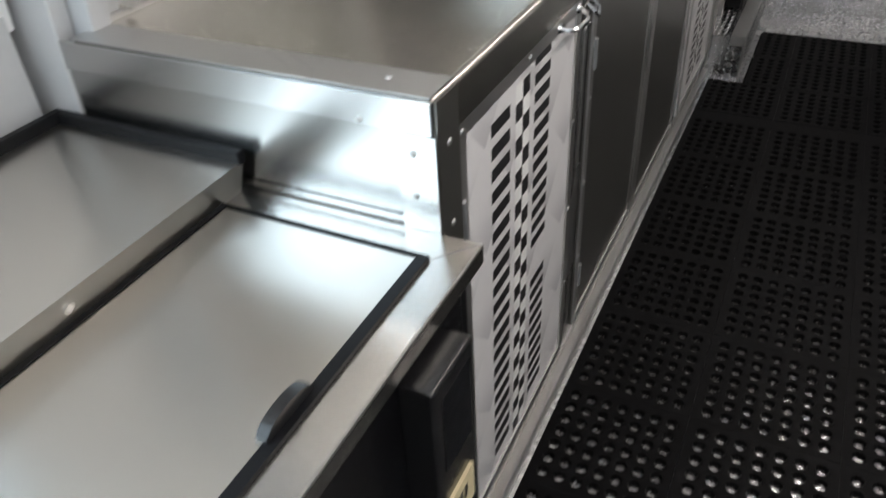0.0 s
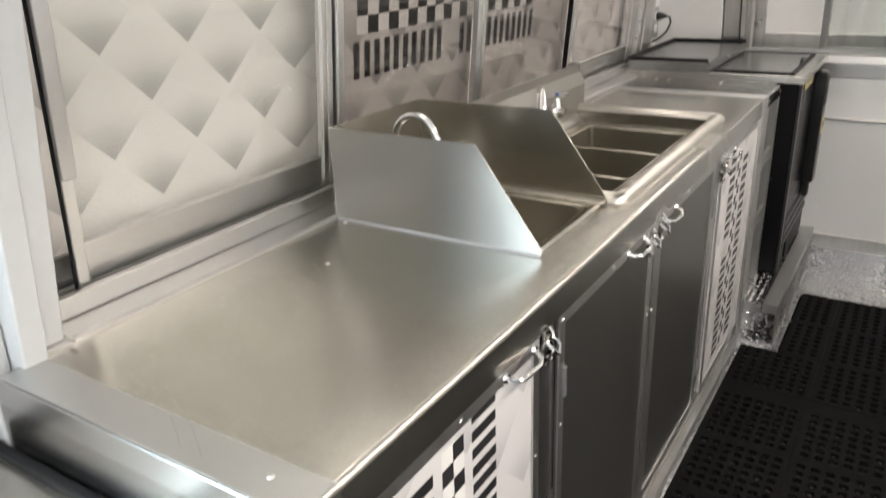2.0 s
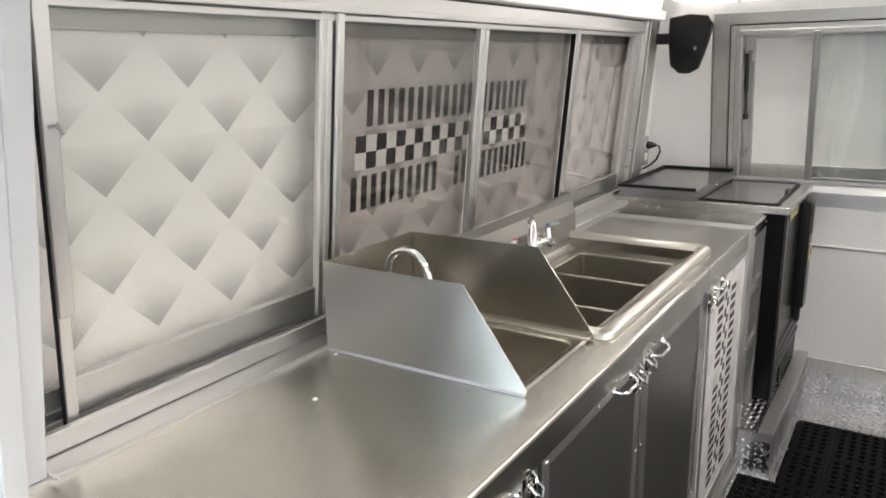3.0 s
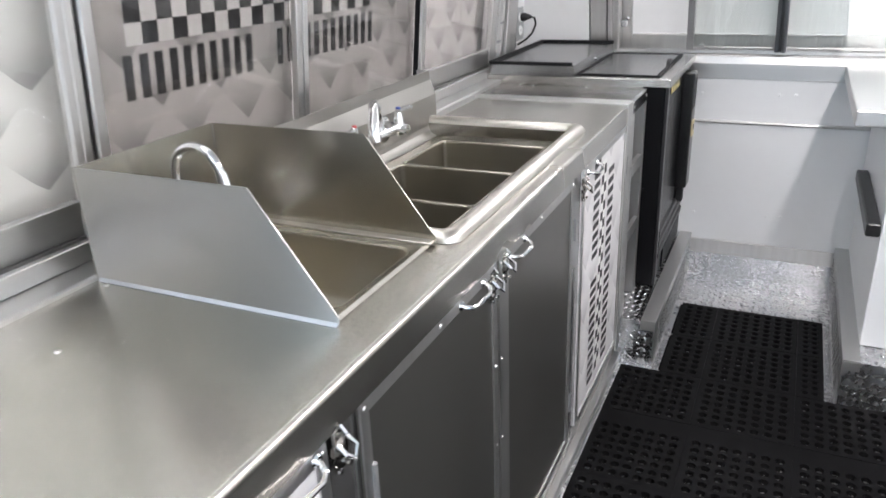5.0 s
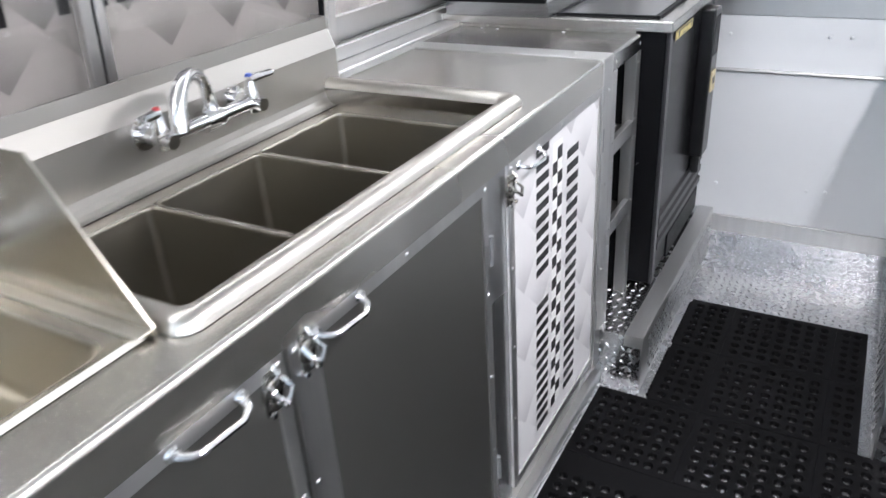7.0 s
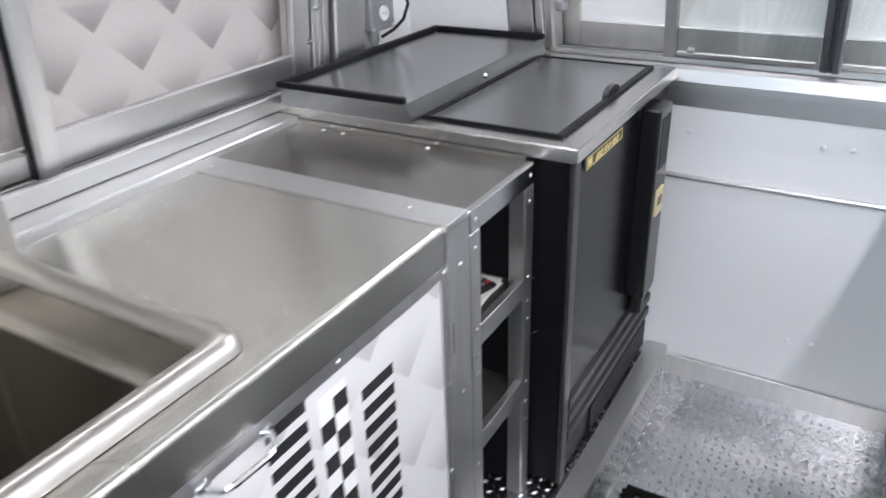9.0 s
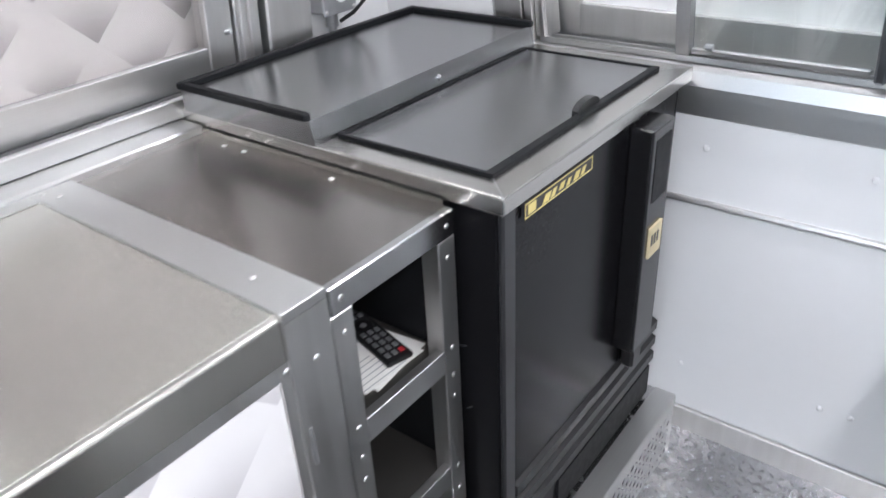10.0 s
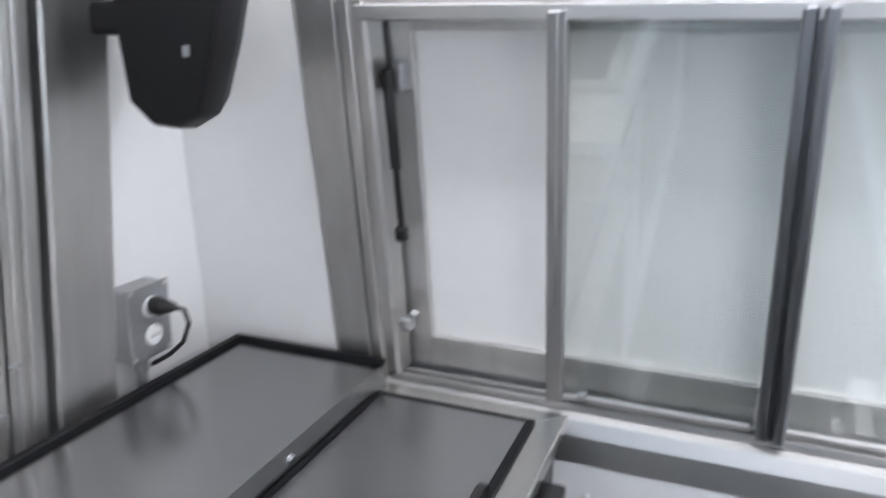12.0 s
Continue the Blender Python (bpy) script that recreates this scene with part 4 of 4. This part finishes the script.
tube(bm, [(-0.440, 1.455, 0.955), (-0.440, 1.455, 0.985), (-0.440, 1.452, 1.020), (-0.434, 1.438, 1.038), (-0.424, 1.414, 1.049), (-0.412, 1.388, 1.049), (-0.398, 1.362, 1.040), (-0.388, 1.344, 1.022), (-0.383, 1.336, 1.000), (-0.381, 1.333, 0.982)], [0.018, 0.013, 0.0105, 0.0105, 0.011, 0.012, 0.013, 0.0135, 0.014, 0.014], 14)
part("spout", bm, CHROME, mixer, smooth=True)

# ---- open cubby unit ----
cubby = thing("cubby_shelf", (-0.26, 2.38, 0.14), "open metal cubby unit with three dark shelves", "shelf unit")
CY0, CY1 = 2.266, 2.4975
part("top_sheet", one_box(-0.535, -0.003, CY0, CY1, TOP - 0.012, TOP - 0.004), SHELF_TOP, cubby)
part("top_flange", one_box(-0.535, -0.012, CY1 - 0.0025, CY1 - 0.0005, TOP - 0.0035, TOP + 0.004), STEEL, cubby)
part("top_edge", one_box(-0.010, 0.004, CY0, CY1, 0.868, TOP - 0.003, bevel=0.002), STEEL_SIDE, cubby)
for y0, y1 in ((CY0, 2.300), (2.462, CY1)):
    part("post", one_box(-0.028, 0.003, y0, y1, 0.166, 0.868, bevel=0.0015), ALU, cubby)
# inner panels are plain black; the dark of the openings is in their colour
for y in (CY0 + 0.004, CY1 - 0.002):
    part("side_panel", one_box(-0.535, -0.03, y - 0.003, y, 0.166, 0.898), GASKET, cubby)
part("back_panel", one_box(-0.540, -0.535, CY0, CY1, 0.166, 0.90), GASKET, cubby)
for z in (0.662, 0.436):
    s = part("shelf", one_box(-0.53, -0.012, CY0 + 0.005, CY1 - 0.006, z, z + 0.006), DOOR, cubby)
    part("shelf_edge", one_box(-0.012, 0.003, 2.300, 2.462, z - 0.010, z + 0.030, bevel=0.001), ALU_LONG, s)
for y in (2.283, 2.480):
    for z in (0.888, 0.84, 0.690, 0.640, 0.600, 0.455, 0.405, 0.36):
        again("rivet", RIVET, cubby, (0.0035, y, z), OUT_X)
for y in (2.44, 2.36, 2.34):
    again("rivet", RIVET, cubby, (-0.20 - (2.44 - y) * 2.4, 2.478, TOP - 0.004))

sheets = thing("paper_sheets", (-0.10, 2.37, 0.661), "white papers lying in the cubby under a remote control", "paper")
for k, turn in enumerate((0.10, -0.05)):
    bm = one_box(-0.105, 0.105, -0.060, 0.060, 0.0, 0.0012)
    bmesh.ops.rotate(bm, verts=bm.verts, cent=(0, 0, 0), matrix=Matrix.Rotation(turn, 3, "Z"))
    bmesh.ops.translate(bm, verts=bm.verts, vec=(-0.150, 2.415, 0.6685 + 0.0016 * k))
    part("sheet", bm, PAPER, sheets)
for k in range(6):
    bm = one_box(0.058 - 0.010 * k, 0.0596 - 0.010 * k, -0.048, 0.040 - 0.012 * (k % 3), 0.00122, 0.0014)
    bmesh.ops.rotate(bm, verts=bm.verts, cent=(0, 0, 0), matrix=Matrix.Rotation(-0.05, 3, "Z"))
    bmesh.ops.translate(bm, verts=bm.verts, vec=(-0.110, 2.400, 0.6701))
    part("print_line", bm, SEAL, sheets, "grey line of small print")
remote = thing("remote_control", (-0.09, 2.36, 0.665), "slim black remote control with rows of buttons", "remote control")
RT = Matrix.Translation((-0.118, 2.446, 0.6722)) @ Matrix.Rotation(radians(-15), 4, "Z")


def laid(bm):
    bmesh.ops.transform(bm, verts=bm.verts, matrix=RT)
    return bm


part("body", laid(one_box(-0.070, 0.070, -0.022, 0.022, 0.0, 0.009, bevel=0.003, seg=2)), PLASTIC, remote)
bm = bmesh.new()
tube(bm, [(-0.030, 0.0, 0.0088), (-0.030, 0.0, 0.0108)], [0.015, 0.0145], 20)
pad = part("ring_pad", laid(bm), SATIN_BLACK, remote, "round direction pad", True)
bm = bmesh.new()
tube(bm, [(-0.030, 0.0, 0.0108), (-0.030, 0.0, 0.0118)], [0.0055, 0.005], 14)
part("pad_button", laid(bm), GALV, pad, smooth=True)
for i in (0, 3, 4, 5, 6, 7):
    for j in range(3):
        m = RED if (i, j) == (7, 2) else GALV
        part("button", laid(one_box(-0.062 + i * 0.016, -0.053 + i * 0.016, -0.016 + j * 0.012, -0.009 + j * 0.012, 0.009, 0.011)), m, remote)

# ---- chest coolers ----


def chest_cooler(y0, base, top, fx, label, ridge, cy0, cy1, seat, overhang, lip, lock_y, lock_z, lid_steel):
    """A black bottle cooler: steel top, raised rear lid with a black lip, sliding front lid, cap catcher."""
    y1 = y0 + 0.622
    ob = thing("chest_cooler", (fx - 0.34, (y0 + y1) / 2, base), label, "cooler", "chest coolers")
    bx = fx - 0.018
    part("body", one_box(fx - 0.640, bx, y0 + 0.012, y1 - 0.012, base + 0.012, top - 0.027, bevel=0.003), BLACK, ob)
    bm = bmesh.new()
    box(bm, fx - 0.655, fx, y0, y1, top - 0.027, top, bevel=0.003, seg=2)
    part("steel_top", bm, COOLER_TOP, ob)
    for ya, yb in ((y0 + 0.002, y0 + 0.042), (y1 - 0.002, y1 - 0.050)):
        bm = bmesh.new()
        tube(bm, [(fx - 0.002, ya, top + 0.0001), (fx - 0.044, yb, top + 0.0001)], 0.0005, 4)
        part("mitre_seam", bm, GALV, ob, "fine mitre seam in the steel top")
    part("front_panel", one_box(bx, bx + 0.006, y0 + 0.045, y1 - 0.040, base + 0.225, top - 0.036), PANEL, ob)
    part("corner_strip", one_box(bx, bx + 0.010, y0 + 0.012, y0 + 0.043, base + 0.012, top - 0.030, bevel=0.003), CORNER, ob, "grey corner moulding")
    for k in range(3):
        bm = bmesh.new()
        z = base + 0.222 - 0.042 * k
        prism(bm, [(bx, z), (bx + 0.012, z - 0.006), (bx + 0.012, z - 0.026), (bx, z - 0.034)], "y", y0 + 0.045, y1 - 0.014)
        part("grille_slat", bm, PLASTIC, ob)
    # flat black plate for the shade of the kick recess
    part("kick_recess_shade", one_box(bx, bx + 0.006, y0 + 0.20, y1 - 0.014, base + 0.012, base + 0.090), GASKET, ob)
    lx = fx - seat
    bm = bmesh.new()
    prism(bm, [(fx - 0.638, top), (lx, top), (lx + overhang, top + ridge), (fx - 0.638, top + ridge)], "y", y0 - 0.003, y1 - 0.012)
    rear = part("rear_lid", bm, lid_steel, ob, "raised steel rear lid")
    for a0, a1, b0, b1 in ((fx - 0.644, fx - 0.630, y0 - 0.007, y1 - 0.008), (fx - 0.630, lx + overhang - 0.004, y0 - 0.007, y0 + 0.007), (fx - 0.630, lx + overhang + 0.004, y1 - 0.022, y1 - 0.008)):
        part("lip", one_box(a0, a1, b0, b1, top + ridge - 0.002, top + ridge + lip, bevel=0.002), GASKET, rear, "black rubber lip")
    bm = bmesh.new()
    tube(bm, [(lx + overhang * 0.4 - 0.004, (y0 + y1) / 2 + lock_y, top + lock_z), (lx + overhang * 0.5 + 0.005, (y0 + y1) / 2 + lock_y, top + lock_z - 0.001)], [0.007, 0.005], 12)
    part("lock", bm, CHROME, rear, "round lock", True)
    gx, ga, gb, gw, gs = fx - 0.044, y0 + 0.042, y1 - 0.050, 0.013, 0.0055
    bm = bmesh.new()
    for a0, a1, b0, b1 in ((lx + 0.001, gx, ga, ga + gs), (lx + 0.001, gx, gb - gs, gb), (gx - gw, gx, ga + gs, gb - gs), (lx + 0.001, lx + 0.010, ga + gs, gb - gs)):
        box(bm, a0, a1, b0, b1, top + 0.0005, top + 0.006)
    part("gasket_frame", bm, GASKET, ob, "black lid gasket")
    lid = part("sliding_lid", one_box(lx + 0.0105, gx - gw - 0.0005, ga + gs + 0.0005, gb - gs - 0.0005, top + 0.0005, top + 0.004), lid_steel, ob, "brushed steel sliding lid")
    bm = bmesh.new()
    yc = (y0 + y1) / 2 + 0.012
    prism(bm, [(yc + 0.035 * math.cos(radians(a)), top + 0.003 + 0.019 * math.sin(radians(a)) ** 0.7) for a in range(0, 181, 15)], "x", fx - 0.064, fx - 0.052)
    part("grip", bm, PLASTIC, lid, "black lid grip")
    # cap catcher with an opener
    c = part("cap_catcher", one_box(bx + 0.004, fx + 0.030, cy0, cy1, top - 0.490, top - 0.040, bevel=0.006, seg=3), CATCHER, ob, "black plastic cap catcher", True)
    # no hollow here: a black plate gives the dark of the opener recess
    part("opener_recess_shade", one_box(fx + 0.028, fx + 0.0312, cy0 + 0.016, cy1 - 0.014, top - 0.175, top - 0.062), GASKET, c)
    part("catcher_foot", one_box(bx + 0.004, fx + 0.014, cy0 + 0.045, cy1, top - 0.565, top - 0.490, bevel=0.006), PLASTIC, c)
    tag = part("sticker", one_box(fx + 0.030, fx + 0.0345, cy0 + 0.018, cy1 - 0.022, top - 0.285, top - 0.225), CREAM, c, "small cream sticker")
    for k in range(3):
        part("print_bar", one_box(fx + 0.0346, fx + 0.0350, cy0 + 0.022 + 0.012 * k, cy0 + 0.030 + 0.012 * k, top - 0.262, top - 0.240), INK, tag)
    # badge
    badge = part("badge", one_box(bx + 0.007, bx + 0.012, y0 + 0.060, y0 + 0.250, top - 0.058, top - 0.0345), INK, ob, "black badge with yellow edging and bars")
    for a0, a1, b0, b1 in ((0.060, 0.250, -0.058, -0.0565), (0.060, 0.250, -0.0375, -0.036), (0.060, 0.0615, -0.0565, -0.0375), (0.2485, 0.250, -0.0565, -0.0375), (0.068, 0.088, -0.054, -0.040)):
        part("badge_edge", one_box(bx + 0.012, bx + 0.0128, y0 + a0, y0 + a1, top + b0, top + b1), YELLOW, badge)
    for k, (w, h0, h1) in enumerate(((0.016, 0.0, 0.0115), (0.010, 0.0, 0.0115), (0.012, 0.002, 0.0115), (0.009, 0.0, 0.010), (0.014, 0.0, 0.0115), (0.010, 0.0, 0.0115))):
        ya, za = y0 + 0.106 + 0.0215 * k, top - 0.0545
        bar = prism(bmesh.new(), [(ya + 0.35 * h0, za + h0), (ya + w + 0.35 * h0, za + h0), (ya + w + 0.35 * h1 + 0.003, za + h1), (ya + 0.35 * h1 + 0.003, za + h1)], "x", bx + 0.012, bx + 0.0128)
        part("badge_bar", bar, YELLOW, badge)
    # scuffs on the enamel of the near side
    if base > 0:
        for sx, sz, ln, tilt in ((0.09, 0.62, 0.016, 0.5), (0.11, 0.55, 0.010, 0.9), (0.07, 0.50, 0.013, 0.2), (0.13, 0.44, 0.008, 1.1), (0.06, 0.38, 0.012, 0.7)):
            bm = bmesh.new()
            c0 = Vector((bx - sx, y0 + 0.0116, base + sz))
            tube(bm, [c0, c0 + Vector((ln * math.cos(tilt), 0, ln * math.sin(tilt)))], 0.0005, 4)
            part("scuff", bm, GALV, ob, "pale scuff on the enamel")
    return ob


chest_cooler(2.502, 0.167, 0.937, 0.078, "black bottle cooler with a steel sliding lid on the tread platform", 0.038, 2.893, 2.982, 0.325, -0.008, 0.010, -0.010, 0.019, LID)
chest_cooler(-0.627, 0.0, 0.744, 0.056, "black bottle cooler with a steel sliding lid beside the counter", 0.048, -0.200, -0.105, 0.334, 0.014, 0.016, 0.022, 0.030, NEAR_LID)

# ---- corner fittings ----
speaker = thing("wall_speaker", (-0.56, 2.80, 1.5), "black wedge shaped wall speaker on a bracket", "speaker")
bm = bmesh.new()
FACE = [(-0.474, 1.628), (-0.400, 1.640), (-0.330, 1.632), (-0.308, 1.600), (-0.328, 1.520), (-0.356, 1.436), (-0.394, 1.416), (-0.432, 1.418), (-0.464, 1.444), (-0.476, 1.54)]
shells = []
for y, k, dx, dz in ((2.786, 1.0, 0.0, 0.0), (2.792, 1.04, 0.0, 0.0), (2.835, 1.05, -0.006, -0.002), (2.885, 0.92, -0.020, 0.006), (2.920, 0.66, -0.045, 0.020), (2.940, 0.36, -0.060, 0.028)):
    shells.append([bm.verts.new((-0.400 + k * (x + 0.400) + dx, y, 1.540 + k * (z - 1.540) + dz)) for x, z in FACE])
for p, q in zip(shells, shells[1:]):
    bridge(bm, p, q)
bm.faces.new(shells[0])
bm.faces.new(shells[-1])
part("cabinet", bm, SATIN_BLACK, speaker, smooth=True)
part("badge", one_box(-0.372, -0.362, 2.7838, 2.7862, 1.502, 1.516), GALV, speaker, "small silver badge")
part("bracket", one_box(-0.580, -0.470, 2.80, 2.845, 1.528, 1.572, bevel=0.008, seg=2), SATIN_BLACK, speaker)

outlet = thing("outlet_box", (-0.62, 2.93, 1.06), "grey metal outlet box with a round receptacle and a black plug", "outlet")
part("body", one_box(-0.655, -0.600, 2.882, 2.970, 1.008, 1.130, bevel=0.004), GALV, outlet)
part("cover", one_box(-0.600, -0.596, 2.879, 2.973, 1.005, 1.133, bevel=0.001), GALV, outlet)
for z in (1.094, 1.044):
    bm = bmesh.new()
    tube(bm, [(-0.597, 2.930, z), (-0.592, 2.930, z)], [0.0185, 0.0175], 16)
    r = part("receptacle", bm, WHITE, outlet, "white round receptacle", True)
    for s in (-1, 1):
        part("slot", one_box(-0.592, -0.5915, 2.929 + s * 0.006, 2.931 + s * 0.006, z - 0.004, z + 0.004), GASKET, r)
for y, z in ((2.886, 1.012), (2.966, 1.012), (2.886, 1.126), (2.966, 1.126)):
    again("cover_screw", RIVET, outlet, (-0.596, y, z), OUT_X)
bm = bmesh.new()
tube(bm, [(-0.592, 2.930, 1.095), (-0.578, 2.931, 1.096), (-0.568, 2.933, 1.097), (-0.552, 2.938, 1.096)], [0.016, 0.017, 0.013, 0.007], 10)
tube(bm, [(-0.554, 2.938, 1.096), (-0.540, 2.944, 1.091), (-0.537, 2.950, 1.066), (-0.552, 2.950, 1.030), (-0.578, 2.945, 1.005), (-0.61, 2.935, 0.985)], 0.0042, 8)
part("plug_and_cord", bm, PLASTIC, outlet, "black plug and cord", True)
bm = bmesh.new()
tube(bm, [(-0.625, 2.925, 1.0), (-0.625, 2.925, 0.975)], [0.013, 0.013], 10)
tube(bm, [(-0.625, 2.925, 0.975), (-0.625, 2.925, 0.93)], 0.009, 10)
part("conduit", bm, GALV, outlet, smooth=True)

# ---- the counter across the aisle ----
across = thing("side_counter", (1.05, 2.6, 0.166), "pale metal counter across the aisle on the tread platform", "counter")
part("worktop", one_box(0.616, 1.445, 2.30, FY - 0.036, 0.860, 0.905, bevel=0.003), ALU_LONG, across)
part("cabinet", one_box(0.735, 1.445, 2.32, FY - 0.008, 0.167, 0.8595, bevel=0.003), GREYWALL, across)
part("rail", one_box(0.695, 0.7345, 2.33, 2.93, 0.525, 0.565, bevel=0.004), PLASTIC, across, "black front rail")
# out of view, added to shade the mat and bounce light onto the doors
unseen_counter = thing("side_counter", (1.1, 0.6, 0.0), "unseen plain metal counter added along the far side of the aisle", "counter")
part("worktop", one_box(0.88, 1.445, -1.6, 2.29, 0.872, 0.905, bevel=0.003), ALU_LONG, unseen_counter)
part("cabinet", one_box(0.90, 1.445, -1.6, 2.095, 0.001, 0.872), ALU, unseen_counter)

# ---- rubber floor mat in sections ----
mat_thing = thing("rubber_mat", (0.36, 1.0, 0.0), "black rubber drainage mat with rows of round holes", "floor mat")
SX, SY, MT = 0.286, 0.2745, 0.0125


def mat_mesh(name, w, l, nx, ny, teeth=False):
    """A mat section: a solid border and a field of eight-sided holes, with joining teeth on one side."""
    verts, faces = [], []
    edge = 0.012
    px, py = (w - 2 * edge) / nx, (l - 2 * edge) / ny
    angles = [math.pi / 4 * k + math.pi / 8 for k in range(8)]

    def quad(*p):
        k = len(verts)
        verts.extend(p)
        faces.append((k, k + 1, k + 2, k + 3))

    for x0, x1, y0, y1 in ((0, w, 0, edge), (0, w, l - edge, l), (w - edge, w, edge, l - edge)) + (() if teeth else ((0, edge, edge, l - edge),)):
        quad((x0, y0, MT), (x1, y0, MT), (x1, y1, MT), (x0, y1, MT))
    for (x0, y0), (x1, y1) in (((0, 0), (w, 0)), ((w, 0), (w, l)), ((w, l), (0, l))) + ((((0, edge), (0, 0)), ((0, l), (0, l - edge))) if teeth else (((0, l), (0, 0)),)):
        quad((x0, y0, 0.001), (x1, y1, 0.001), (x1, y1, MT), (x0, y0, MT))
    for i in range(nx):
        for j in range(ny):
            cx, cy = edge + (i + 0.5) * px, edge + (j + 0.5) * py
            k = len(verts)
            hx, hy = px / 2, py / 2
            sq = [(hx, hy * 0.414), (hx * 0.414, hy), (-hx * 0.414, hy), (-hx, hy * 0.414), (-hx, -hy * 0.414), (-hx * 0.414, -hy), (hx * 0.414, -hy), (hx, -hy * 0.414)]
            r = 0.37 * min(px, py)
            verts.extend((cx + a, cy + b, MT) for a, b in sq)
            verts.extend((cx + r * math.cos(a), cy + r * math.sin(a), MT - 0.0005) for a in angles)
            verts.extend((cx + 0.80 * r * math.cos(a), cy + 0.80 * r * math.sin(a), 0.001) for a in angles)
            for q in range(8):
                n = (q + 1) % 8
                faces.append((k + q, k + n, k + 8 + n, k + 8 + q))
                faces.append((k + 8 + q, k + 8 + n, k + 16 + n, k + 16 + q))
            c = len(verts)
            verts.extend([(cx + s * hx, cy + t * hy, MT) for s, t in ((1, 1), (-1, 1), (-1, -1), (1, -1))])
            faces.extend([(c, k + 1, k), (c + 1, k + 3, k + 2), (c + 2, k + 5, k + 4), (c + 3, k + 7, k + 6)])
    if teeth:
        n = 2 * ny
        step = (l - 2 * edge) / n
        for j in range(n):
            ya = edge + j * step
            y0, y1, yb = ya + 0.22 * step, ya + 0.78 * step, ya + step
            for p, q in ((ya, y0), (y0, y1), (y1, yb)):
                quad((0, p, MT), (edge, p, MT), (edge, q, MT), (0, q, MT))
            for (xa, p), (xb, q) in (((0, ya), (0, y0)), ((0, y0), (-0.008, (y0 + y1) / 2)), ((-0.008, (y0 + y1) / 2), (0, y1)), ((0, y1), (0, yb))):
                quad((xa, p, 0.001), (xb, q, 0.001), (xb, q, MT), (xa, p, MT))
            verts.extend([(0, y0, MT), (0, y1, MT), (-0.008, (y0 + y1) / 2, MT)])
            faces.append((len(verts) - 3, len(verts) - 2, len(verts) - 1))
    me = bpy.data.meshes.new(name)
    me.from_pydata(verts, [], faces)
    bm = bmesh.new()
    bm.from_mesh(me)
    bmesh.ops.remove_doubles(bm, verts=bm.verts, dist=0.00005)
    bm.to_mesh(me)
    bm.free()
    me.materials.append(RUBBER)
    return me


LEFT, FULL = mat_mesh("mat_left", 0.2635, SY - 0.0005, 7, 7), mat_mesh("mat_middle", SX - 0.0005, SY - 0.0005, 7, 7)
SHORT, SLIM = mat_mesh("mat_short", 0.1345, SY - 0.0005, 3, 7, True), mat_mesh("mat_slim", 0.082, SY - 0.0005, 2, 7)
NEAR = [0.501 + SY * k for k in range(-7, 5)]
for y in NEAR + [1.930]:
    again("mat_section", LEFT, mat_thing, (0.024, y, 0))
    again("mat_section", FULL, mat_thing, (0.288, y, 0))
    again("mat_section", FULL, mat_thing, (0.288 + SX, y, 0))
for y in (2.2065, 2.483):
    again("mat_section", SHORT, mat_thing, (0.154, y, 0))
    again("mat_section", FULL, mat_thing, (0.289, y, 0))
    again("mat_section", SLIM, mat_thing, (0.575, y, 0))
part("mat_seam", one_box(0.024, 0.858, NEAR[-1] + SY, 1.929, 0.002, MT - 0.001), RUBBER, mat_thing)
